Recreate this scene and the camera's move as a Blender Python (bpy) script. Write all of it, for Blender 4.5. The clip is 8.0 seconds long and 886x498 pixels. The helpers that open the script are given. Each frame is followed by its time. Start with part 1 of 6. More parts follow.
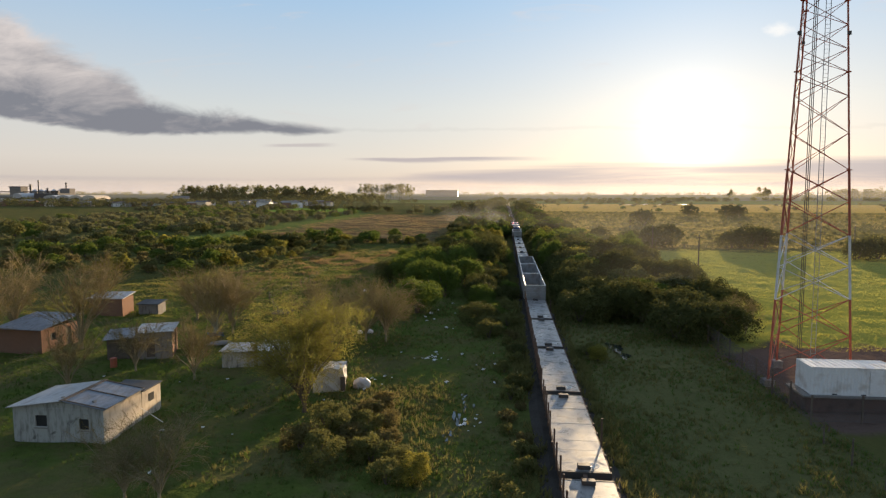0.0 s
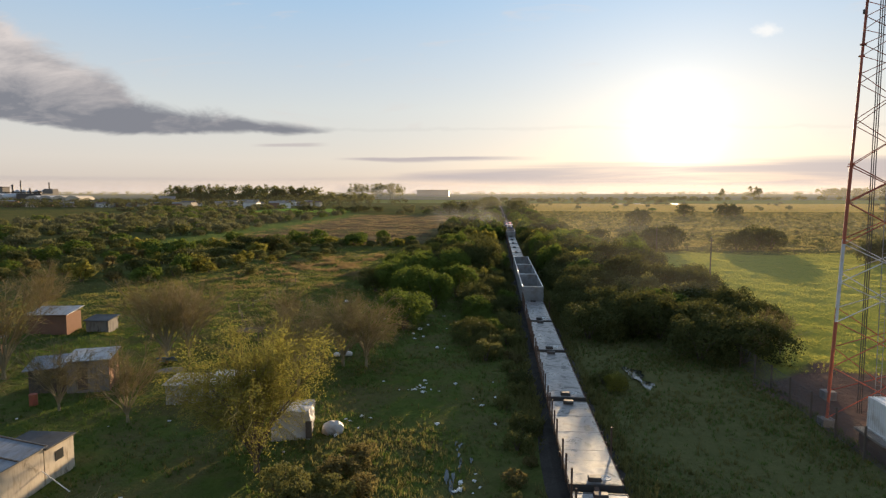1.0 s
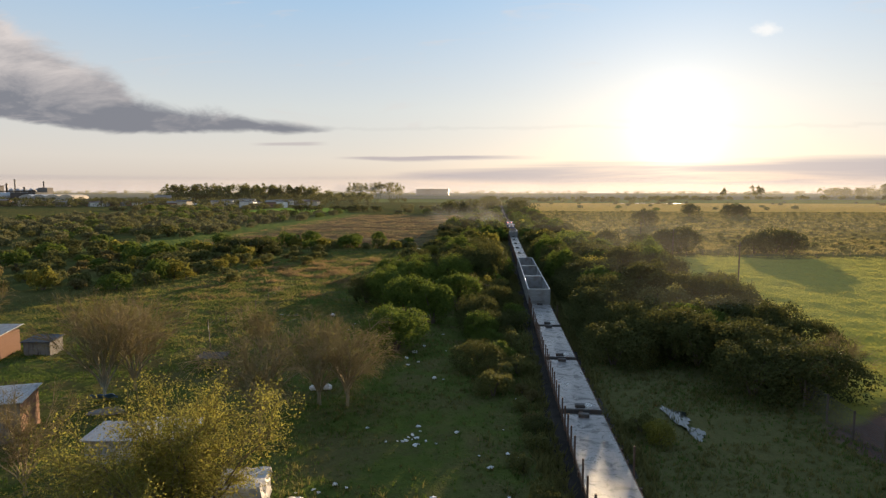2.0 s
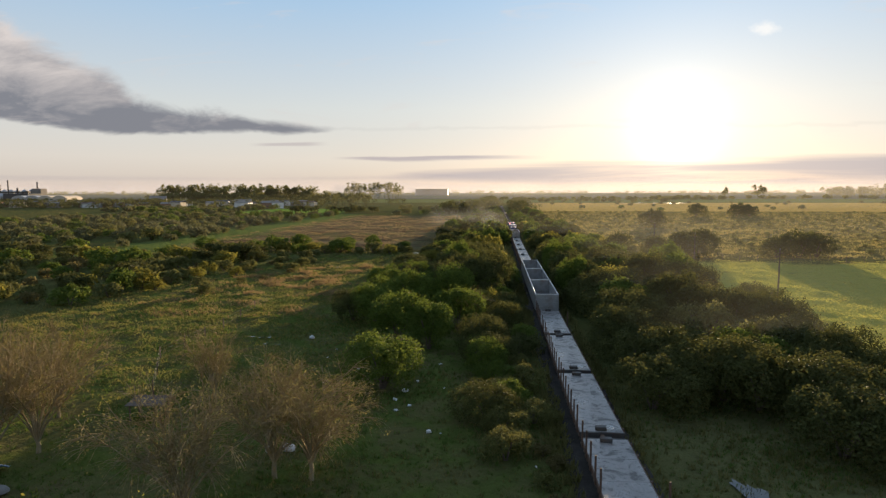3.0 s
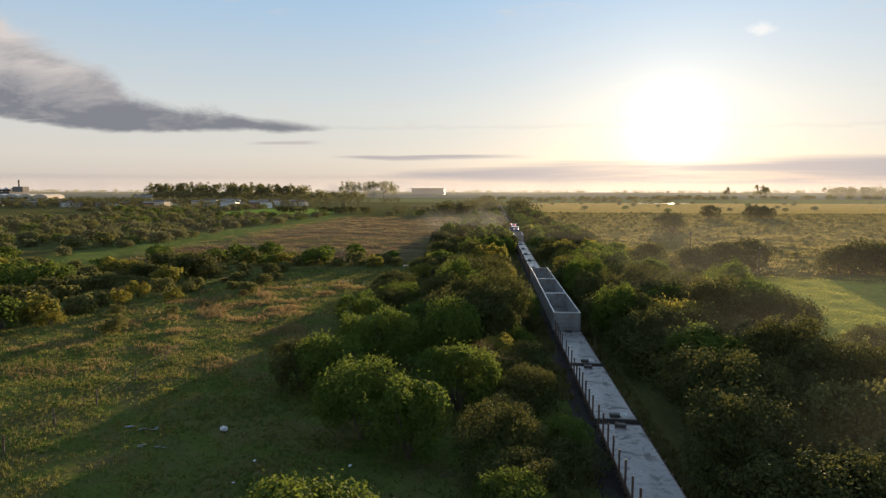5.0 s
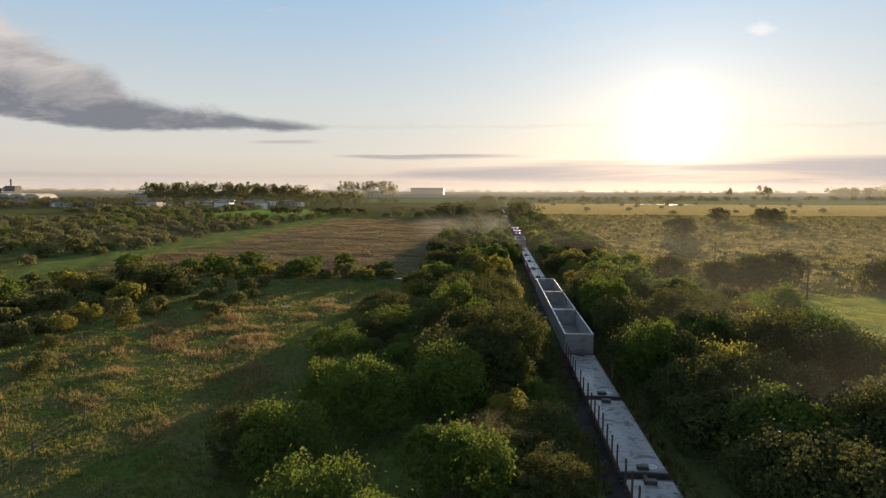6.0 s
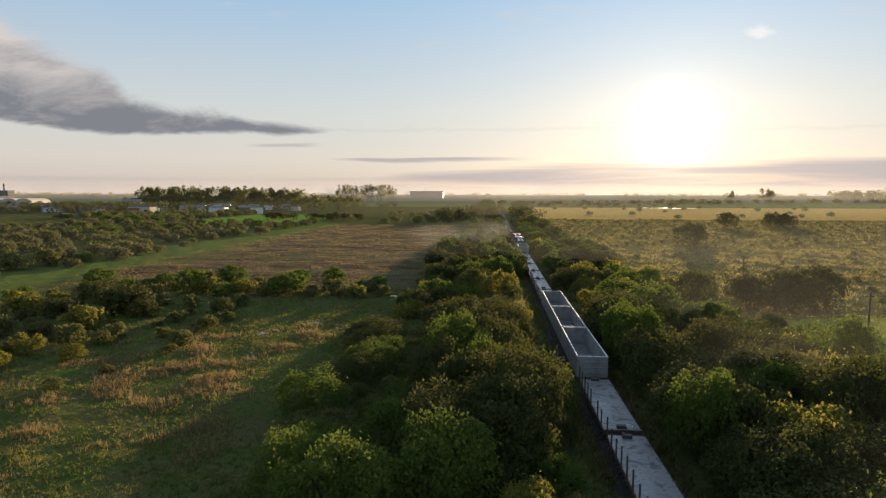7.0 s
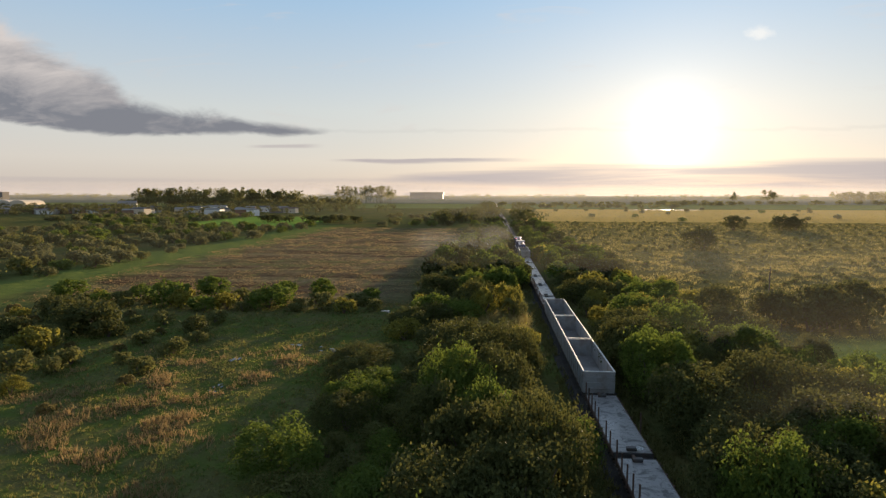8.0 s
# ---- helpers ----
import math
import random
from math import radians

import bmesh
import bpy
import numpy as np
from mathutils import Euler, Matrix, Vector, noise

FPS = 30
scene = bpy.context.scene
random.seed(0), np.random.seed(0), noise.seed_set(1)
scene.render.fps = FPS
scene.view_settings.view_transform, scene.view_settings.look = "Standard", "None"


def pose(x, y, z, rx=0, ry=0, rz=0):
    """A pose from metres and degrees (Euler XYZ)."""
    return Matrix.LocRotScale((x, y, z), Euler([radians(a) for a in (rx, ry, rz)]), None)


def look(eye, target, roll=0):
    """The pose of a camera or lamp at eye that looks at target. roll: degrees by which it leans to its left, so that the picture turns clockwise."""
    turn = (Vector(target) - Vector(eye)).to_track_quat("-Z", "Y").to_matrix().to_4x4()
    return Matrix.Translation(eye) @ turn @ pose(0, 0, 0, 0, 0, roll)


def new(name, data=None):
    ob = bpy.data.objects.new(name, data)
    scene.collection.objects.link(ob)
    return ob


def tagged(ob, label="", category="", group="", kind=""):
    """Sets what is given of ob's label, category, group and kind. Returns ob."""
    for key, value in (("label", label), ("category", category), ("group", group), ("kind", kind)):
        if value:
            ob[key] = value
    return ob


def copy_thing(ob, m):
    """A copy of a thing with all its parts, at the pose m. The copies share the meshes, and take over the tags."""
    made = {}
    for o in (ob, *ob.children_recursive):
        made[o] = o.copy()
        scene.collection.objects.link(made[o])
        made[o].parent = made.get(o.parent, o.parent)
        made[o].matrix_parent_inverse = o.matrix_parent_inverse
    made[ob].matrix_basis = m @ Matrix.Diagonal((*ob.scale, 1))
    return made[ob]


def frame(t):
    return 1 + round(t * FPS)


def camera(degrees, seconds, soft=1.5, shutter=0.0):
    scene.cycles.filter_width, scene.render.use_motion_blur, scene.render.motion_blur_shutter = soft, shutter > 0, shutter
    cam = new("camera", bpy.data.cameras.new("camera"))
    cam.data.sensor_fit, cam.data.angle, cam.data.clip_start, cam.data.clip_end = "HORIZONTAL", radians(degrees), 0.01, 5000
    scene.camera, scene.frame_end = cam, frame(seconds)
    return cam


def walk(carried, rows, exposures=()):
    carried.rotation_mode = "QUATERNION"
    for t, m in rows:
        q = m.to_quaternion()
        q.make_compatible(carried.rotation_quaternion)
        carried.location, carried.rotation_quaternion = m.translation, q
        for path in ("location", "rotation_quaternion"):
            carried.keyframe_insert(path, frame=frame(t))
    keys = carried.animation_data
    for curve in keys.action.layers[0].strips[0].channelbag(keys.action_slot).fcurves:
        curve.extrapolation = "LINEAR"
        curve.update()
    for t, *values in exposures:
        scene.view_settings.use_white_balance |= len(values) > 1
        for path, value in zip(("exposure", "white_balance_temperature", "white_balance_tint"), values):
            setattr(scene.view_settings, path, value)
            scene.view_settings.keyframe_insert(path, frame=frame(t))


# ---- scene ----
cam = camera(72.6, 8.0, soft=1.3)
PATH = [
    (0, (-4.61, 3.272, 16.648), (-4.81, 5.253, 16.46), 0.1),
    (0.5, (-5.016, 8.064, 16.657), (-5.196, 10.047, 16.469), 0.1),
    (1, (-5.445, 12.913, 16.672), (-5.616, 14.897, 16.483), 0.0),
    (1.5, (-5.851, 17.959, 16.7), (-6.021, 19.942, 16.509), 0.1),
    (3, (-7.049, 35.368, 16.831), (-7.217, 37.351, 16.639), -0.1),
    (3.5, (-7.474, 41.506, 16.78), (-7.64, 43.49, 16.588), 0.0),
    (4, (-8.004, 47.999, 16.778), (-8.165, 49.984, 16.586), 0.0),
    (4.5, (-8.499, 54.715, 16.823), (-8.657, 56.699, 16.63), 0.0),
    (6, (-9.564, 74.622, 18.398), (-9.718, 76.606, 18.201), 0.2),
    (6.5, (-9.987, 80.815, 18.834), (-10.141, 82.8, 18.642), 0.1),
    (7, (-10.305, 86.429, 19.348), (-10.458, 88.415, 19.161), 0.1),
    (7.5, (-10.568, 91.359, 19.804), (-10.721, 93.344, 19.619), 0.1),
    (8, (-10.607, 95.903, 20.154), (-10.76, 97.889, 19.97), 0.1),
]
walk(cam, [(t, look(eye, target, roll)) for t, eye, target, roll in PATH],
     exposures=[(0.0, 1.08, 6650, 11), (2.0, 1.08, 6650, 11), (4.5, 1.06, 6650, 10), (8.0, 1.01, 6650, 10)])

# ---- world, sun, exposure ----
SUN_AZ, SUN_EL = radians(16.1), radians(5.5)
SUN_DIR = Vector((math.sin(SUN_AZ) * math.cos(SUN_EL), math.cos(SUN_AZ) * math.cos(SUN_EL), math.sin(SUN_EL)))


class Nodes:
    """A short way to write node trees."""

    def __init__(self, tree):
        self.tree = tree
        tree.nodes.clear()

    def add(self, kind, **sets):
        n = self.tree.nodes.new(kind)
        for k, v in sets.items():
            if k == "op":
                n.operation = v
            elif k == "blend":
                n.blend_type = v
            elif k == "kind":
                n.noise_type = v
        return n

    def put(self, socket, value):
        if isinstance(value, bpy.types.NodeSocket):
            self.tree.links.new(value, socket)
        else:
            socket.default_value = value

    def math(self, op, a, b=0.0, clamp=False):
        n = self.add("ShaderNodeMath", op=op)
        n.use_clamp = clamp
        self.put(n.inputs[0], a)
        self.put(n.inputs[1], b)
        return n.outputs[0]

    def vec(self, op, a, b=(0, 0, 0)):
        n = self.add("ShaderNodeVectorMath", op=op)
        self.put(n.inputs[0], a)
        self.put(n.inputs[1], b)
        return n.outputs["Value"] if op in ("DOT_PRODUCT", "LENGTH") else n.outputs[0]

    def noise(self, vector, scale, detail=3.0, rough=0.55, distort=0.0):
        n = self.add("ShaderNodeTexNoise")
        self.put(n.inputs["Vector"], vector)
        n.inputs["Scale"].default_value = scale
        n.inputs["Detail"].default_value = detail
        n.inputs["Roughness"].default_value = rough
        n.inputs["Distortion"].default_value = distort
        return n.outputs["Fac"]

    def span(self, value, a, b, c=0.0, d=1.0, smooth=False):
        n = self.add("ShaderNodeMapRange")
        n.clamp = True
        if smooth:
            n.interpolation_type = "SMOOTHSTEP"
        self.put(n.inputs["Value"], value)
        for k, v in (("From Min", a), ("From Max", b), ("To Min", c), ("To Max", d)):
            self.put(n.inputs[k], v)
        return n.outputs["Result"]

    def mix(self, f, a, b, blend="MIX"):
        n = self.add("ShaderNodeMix")
        n.data_type = "RGBA"
        n.blend_type = blend
        self.put(n.inputs["Factor"], f)
        self.put(n.inputs["A"], (*a, 1) if isinstance(a, tuple) and len(a) == 3 else a)
        self.put(n.inputs["B"], (*b, 1) if isinstance(b, tuple) and len(b) == 3 else b)
        return n.outputs["Result"]

    def ramp(self, value, stops):
        n = self.add("ShaderNodeValToRGB")
        e = n.color_ramp.elements
        while len(e) < len(stops):
            e.new(0.5)
        for el, (p, c) in zip(e, stops):
            el.position = p
            el.color = (*c, 1) if isinstance(c, tuple) else (c, c, c, 1)
        self.put(n.inputs[0], value)
        return n.outputs["Color"]

    def scaled(self, vector, sx, sy, sz):
        n = self.add("ShaderNodeMapping")
        self.put(n.inputs["Vector"], vector)
        n.inputs["Scale"].default_value = (sx, sy, sz)
        return n.outputs[0]

    def bump(self, height, strength, distance):
        n = self.add("ShaderNodeBump")
        self.put(n.inputs["Height"], height)
        n.inputs["Strength"].default_value = strength
        n.inputs["Distance"].default_value = distance
        return n.outputs[0]


def build_world():
    world = bpy.data.worlds.new("sky")
    scene.world = world
    world.use_nodes = True
    n = Nodes(world.node_tree)
    sky = n.add("ShaderNodeTexSky")
    sky.sky_type = "NISHITA"
    sky.sun_disc = False
    sky.sun_elevation, sky.sun_rotation = SUN_EL, SUN_AZ
    sky.altitude, sky.air_density, sky.dust_density, sky.ozone_density = 20, 1.0, 0.5, 2.0
    way = n.add("ShaderNodeTexCoord").outputs["Generated"]
    xyz = n.add("ShaderNodeSeparateXYZ")
    n.put(xyz.inputs[0], way)
    x, y, z = xyz.outputs
    fwd = n.math("MAXIMUM", y, 0.05)
    u = n.math("DIVIDE", x, fwd)
    v = n.math("DIVIDE", z, fwd)
    ahead = n.span(y, 0.05, 0.25)
    uv = n.add("ShaderNodeCombineXYZ")
    n.put(uv.inputs[0], u)
    n.put(uv.inputs[1], v)
    uv = uv.outputs[0]
    sun_dot = n.math("MAXIMUM", n.vec("DOT_PRODUCT", way, tuple(SUN_DIR)), 0.0)
    aureole = n.math("MULTIPLY", n.math("POWER", sun_dot, 700.0), SKY_CORE)
    corona = n.math("MULTIPLY", n.math("POWER", sun_dot, 120.0), SKY_CORONA)
    halo = n.math("MULTIPLY", n.math("POWER", sun_dot, 16.0), SKY_HALO)
    base = n.mix(1.0, sky.outputs[0], (SKY_GAIN, SKY_GAIN, SKY_GAIN), "MULTIPLY")
    # thin high haze over the whole sky, whiter towards the horizon
    veil = n.ramp(n.math("MAXIMUM", z, 0.0), [(0.0, HAZE[0]), (0.05, HAZE[1]), (0.13, HAZE[2]), (0.30, HAZE[3]), (0.7, HAZE[4]), (1.0, HAZE[5])])
    facing = n.span(n.vec("DOT_PRODUCT", way, tuple(SUN_DIR)), -0.5, 0.75, BACK_SKY, 1.0, True)
    dim = n.add("ShaderNodeCombineXYZ")
    for k in range(3):
        n.put(dim.inputs[k], facing)
    veil = n.mix(1.0, veil, dim.outputs[0], "MULTIPLY")
    base = n.mix(SKY_VEIL, base, veil)
    # long dark cloud bank over the town
    rough = n.noise(n.scaled(uv, 10.0, 22.0, 1.0), 1.0, 8.0, 0.64, 0.5)
    rough = n.math("SUBTRACT", rough, 0.5)
    upper = n.ramp(n.span(u, -0.9, -0.1), [(0.0, 0.325), (0.07, 0.302), (0.19, 0.256), (0.31, 0.204), (0.36, 0.168), (0.44, 0.148), (0.56, 0.129), (0.65, 0.119), (0.73, 0.109), (0.80, 0.101)])
    lower = n.ramp(n.span(u, -0.9, -0.1), [(0.0, 0.131), (0.05, 0.126), (0.24, 0.103), (0.35, 0.098), (0.56, 0.099), (0.68, 0.095), (0.76, 0.097), (0.80, 0.101)])
    wob = n.math("MULTIPLY", rough, n.span(u, -0.75, -0.3, 0.085, 0.022))
    top_gap = n.math("SUBTRACT", n.math("ADD", upper, wob), v)
    low_gap = n.math("SUBTRACT", v, n.math("ADD", lower, n.math("MULTIPLY", rough, 0.020)))
    bank = n.math("MULTIPLY", n.span(top_gap, -0.006, n.span(u, -0.75, -0.4, 0.040, 0.010), 0, 1, True), n.span(low_gap, -0.003, 0.007, 0, 1, True))
    bank = n.math("MULTIPLY", bank, ahead)
    streak = n.noise(n.scaled(uv, 7.0, 26.0, 1.0), 1.0, 6.0, 0.62, 0.4)
    body = n.span(n.math("ADD", n.span(low_gap, 0.15, 0.0), n.math("MULTIPLY", n.math("SUBTRACT", streak, 0.5), 1.5)), 0.0, 0.85)
    bank_colour = n.mix(body, CLOUD_EDGE, CLOUD_DARK)
    base = n.mix(n.math("MULTIPLY", bank, 0.93), base, bank_colour)
    # low flat cloud belt over the horizon, with a thin streak at its tail
    streaks = n.noise(n.scaled(uv, 2.6, 60.0, 1.0), 1.0, 4.0, 0.55, 0.5)
    frayed = n.math("MULTIPLY", n.math("SUBTRACT", streaks, 0.5), 0.022)
    belt_top = n.math("ADD", n.span(u, -0.20, 0.12, 0.026, 0.047), n.math("ADD", n.span(u, 0.3, 0.6, 0.0, 0.007), frayed))
    belt_low = n.math("ADD", n.span(u, -0.20, 0.10, 0.022, 0.004), n.math("MULTIPLY", frayed, 0.5))
    belt = n.math("MULTIPLY", n.span(n.math("SUBTRACT", v, belt_low), -0.012, 0.010, 0, 1, True), n.span(n.math("SUBTRACT", belt_top, v), -0.004, 0.010, 0, 1, True))
    belt = n.math("MULTIPLY", belt, n.span(streaks, 0.30, 0.55, 0.60, 1.0, True))
    tail_top = n.math("SUBTRACT", n.math("ADD", 0.058, frayed), v)
    tail = n.math("MULTIPLY", n.span(tail_top, -0.001, 0.003, 0, 1, True), n.span(tail_top, 0.005, 0.010, 1, 0, True))
    tail = n.math("MULTIPLY", tail, n.math("MULTIPLY", n.span(u, -0.28, -0.20, 0, 1, True), n.span(u, -0.06, 0.10, 1, 0, True)))
    small_top = n.math("SUBTRACT", n.math("ADD", 0.081, n.math("MULTIPLY", frayed, 0.6)), v)
    small = n.math("MULTIPLY", n.span(small_top, -0.001, 0.002, 0, 1, True), n.span(small_top, 0.002, 0.006, 1, 0, True))
    small = n.math("MULTIPLY", small, n.math("MULTIPLY", n.span(u, -0.42, -0.37, 0, 0.7, True), n.span(u, -0.32, -0.27, 1, 0, True)))
    murk = n.span(n.math("ADD", v, n.math("MULTIPLY", frayed, 0.5)), 0.004, 0.024, 0.85, 0.0, True)
    belt = n.math("MULTIPLY", n.math("MAXIMUM", n.math("MAXIMUM", belt, murk), n.math("MAXIMUM", tail, small)), ahead)
    # thin wisps higher up, one small bright cloud among them
    wisp = n.noise(n.scaled(uv, 4.0, 22.0, 1.0), 1.3, 6.0, 0.62, 0.8)
    wisps = n.math("MULTIPLY", n.span(wisp, 0.56, 0.74, 0, 1, True), n.math("MULTIPLY", ahead, n.span(v, 0.05, 0.12)))
    base = n.mix(n.math("MULTIPLY", wisps, 0.35), base, CLOUD_EDGE)
    puff = n.vec("LENGTH", n.vec("MULTIPLY", n.vec("SUBTRACT", uv, (0.421, 0.250, 0.0)), (1.0, 2.2, 0.0)))
    puff = n.math("MULTIPLY", n.span(n.math("ADD", puff, n.math("MULTIPLY", n.math("SUBTRACT", n.noise(n.scaled(uv, 26.0, 40.0, 1.0), 1.0, 5.0, 0.65), 0.5), 0.06)), 0.002, 0.030, 0.6, 0.0, True), ahead)
    base = n.mix(puff, base, (0.86, 0.84, 0.80))
    base = n.mix(1.0, base, n.mix(aureole, (0.0, 0.0, 0.0), (1.0, 1.0, 1.0)), "ADD")
    base = n.mix(n.math("MULTIPLY", belt, 0.88), base, BELT)
    low = n.math("MULTIPLY", n.math("POWER", sun_dot, 70.0), n.span(v, 0.02, 0.075, SKY_LOW, 0.0, True))
    glow = n.add("ShaderNodeCombineXYZ")
    for k, (c, h, w) in enumerate(((1.0, 1.0, 1.0), (0.97, 0.95, 0.66), (0.90, 0.88, 0.28))):
        n.put(glow.inputs[k], n.math("ADD", n.math("MULTIPLY", corona, c), n.math("ADD", n.math("MULTIPLY", halo, h), n.math("MULTIPLY", low, w))))
    base = n.mix(1.0, base, glow.outputs[0], "ADD")
    bg = n.add("ShaderNodeBackground")
    n.put(bg.inputs["Color"], base)
    bg.inputs["Strength"].default_value = SKY_STRENGTH
    out = n.add("ShaderNodeOutputWorld")
    n.tree.links.new(bg.outputs[0], out.inputs[0])


SKY_STRENGTH, BACK_SKY = 0.54, 0.78
SKY_GAIN, SKY_VEIL = 0.10, 0.80
SKY_CORE, SKY_CORONA, SKY_HALO, SKY_LOW = 0.45, 0.075, 0.10, 0.09
HAZE = ((0.60, 0.535, 0.51), (0.71, 0.66, 0.63), (0.66, 0.69, 0.70), (0.37, 0.57, 0.80), (0.32, 0.48, 0.72), (0.30, 0.44, 0.68))
CLOUD_EDGE, CLOUD_DARK, BELT = (0.62, 0.57, 0.55), (0.175, 0.185, 0.22), (0.43, 0.39, 0.40)
build_world()
sun = new("sun", bpy.data.lights.new("sun", "SUN"))
sun.data.energy, sun.data.angle, sun.data.color = 5.0, radians(0.6), (1.0, 0.76, 0.47)
sun.matrix_world = look((0, 0, 60), Vector((0, 0, 60)) - SUN_DIR)


# ---- materials ----
def material(name, build):
    m = bpy.data.materials.new(name)
    m.use_nodes = True
    n = Nodes(m.node_tree)
    shader = build(n)
    out = n.add("ShaderNodeOutputMaterial")
    n.tree.links.new(shader, out.inputs[0])
    return m


def bsdf(n, colour, rough=0.7, metal=0.0, normal=None, spec=0.5):
    b = n.add("ShaderNodeBsdfPrincipled")
    n.put(b.inputs["Base Color"], (*colour, 1) if isinstance(colour, tuple) else colour)
    n.put(b.inputs["Roughness"], rough)
    n.put(b.inputs["Metallic"], metal)
    b.inputs["Specular IOR Level"].default_value = spec
    if normal is not None:
        n.put(b.inputs["Normal"], normal)
    return b.outputs[0]


def object_coords(n):
    return n.add("ShaderNodeTexCoord").outputs["Object"]


def shade(c, k):
    return tuple(min(1.0, v * k) for v in c)


def plain(name, colour, rough=0.6, metal=0.0, grain=8.0, vary=0.35, relief=0.3, dist=0.01, stain=None):
    """A painted, cast or sawn surface with grain, blotches and fine relief; stain: the colour of the wear."""
    def build(n):
        co = object_coords(n)
        fine = n.noise(co, grain, 5.0, 0.65)
        broad = n.noise(co, grain * 0.12, 3.0, 0.6)
        c = n.mix(fine, shade(colour, 1 - vary), shade(colour, 1 + vary))
        worn = stain or shade(colour, 0.55)
        c = n.mix(n.span(broad, 0.5, 0.75, 0, 0.75), c, worn)
        r = n.span(broad, 0.3, 0.7, max(0.05, rough - 0.12), min(1, rough + 0.12))
        return bsdf(n, c, r, metal, n.bump(fine, relief, dist), 0.08 if rough > 0.8 else 0.4)
    return material(name, build)


def foliage(name, dark, light, trans=0.45, rough=0.6):
    """Leaves: each one its own tint, light passing through."""
    def build(n):
        isl = n.add("ShaderNodeNewGeometry").outputs["Random Per Island"]
        ob = n.add("ShaderNodeObjectInfo").outputs["Random"]
        big = n.noise(object_coords(n), 0.9, 2.0)
        f = n.math("ADD", n.math("MULTIPLY", isl, 0.55), n.math("MULTIPLY", big, 0.5))
        c = n.mix(f, dark, light)
        c = n.mix(n.math("MULTIPLY", ob, 0.35), c, shade(dark, 1.3))
        d = bsdf(n, c, 0.75, 0.0, None, 0.10)
        t = n.add("ShaderNodeBsdfTranslucent")
        n.put(t.inputs[0], n.mix(0.5, c, light))
        s = n.add("ShaderNodeMixShader")
        s.inputs[0].default_value = trans
        n.tree.links.new(d, s.inputs[1])
        n.tree.links.new(t.outputs[0], s.inputs[2])
        return s.outputs[0]
    return material(name, build)


def corrugated(name, colour, rust, pitch=0.09, axis=0):
    def build(n):
        co = object_coords(n)
        xyz = n.add("ShaderNodeSeparateXYZ")
        n.put(xyz.inputs[0], co)
        wave = n.math("SINE", n.math("MULTIPLY", xyz.outputs[axis], 2 * math.pi / pitch))
        stain = n.noise(n.scaled(co, 3.0, 0.8, 3.0), 1.2, 5.0, 0.65)
        c = n.mix(n.span(stain, 0.5, 0.72), colour, rust)
        c = n.mix(n.noise(co, 14.0, 3.0), c, shade(colour, 0.7))
        return bsdf(n, c, n.span(stain, 0.35, 0.7, 0.35, 0.7), 0.35, n.bump(wave, 0.6, 0.02))
    return material(name, build)


def wall_render(name, colour, stain_colour):
    """Old lime render: streaks of damp that run down, patches where it came off."""
    def build(n):
        co = object_coords(n)
        streak = n.noise(n.scaled(co, 2.2, 2.2, 0.5), 1.5, 6.0, 0.65)
        patch = n.noise(co, 1.1, 5.0, 0.6, 0.6)
        fine = n.noise(co, 30.0, 3.0, 0.6)
        c = n.mix(fine, shade(colour, 0.85), shade(colour, 1.1))
        c = n.mix(n.span(streak, 0.48, 0.68, 0, 0.85), c, stain_colour)
        c = n.mix(n.span(patch, 0.62, 0.7, 0, 0.8), c, shade(stain_colour, 0.6))
        return bsdf(n, c, 0.9, 0.0, n.bump(fine, 0.4, 0.01), 0.2)
    return material(name, build)


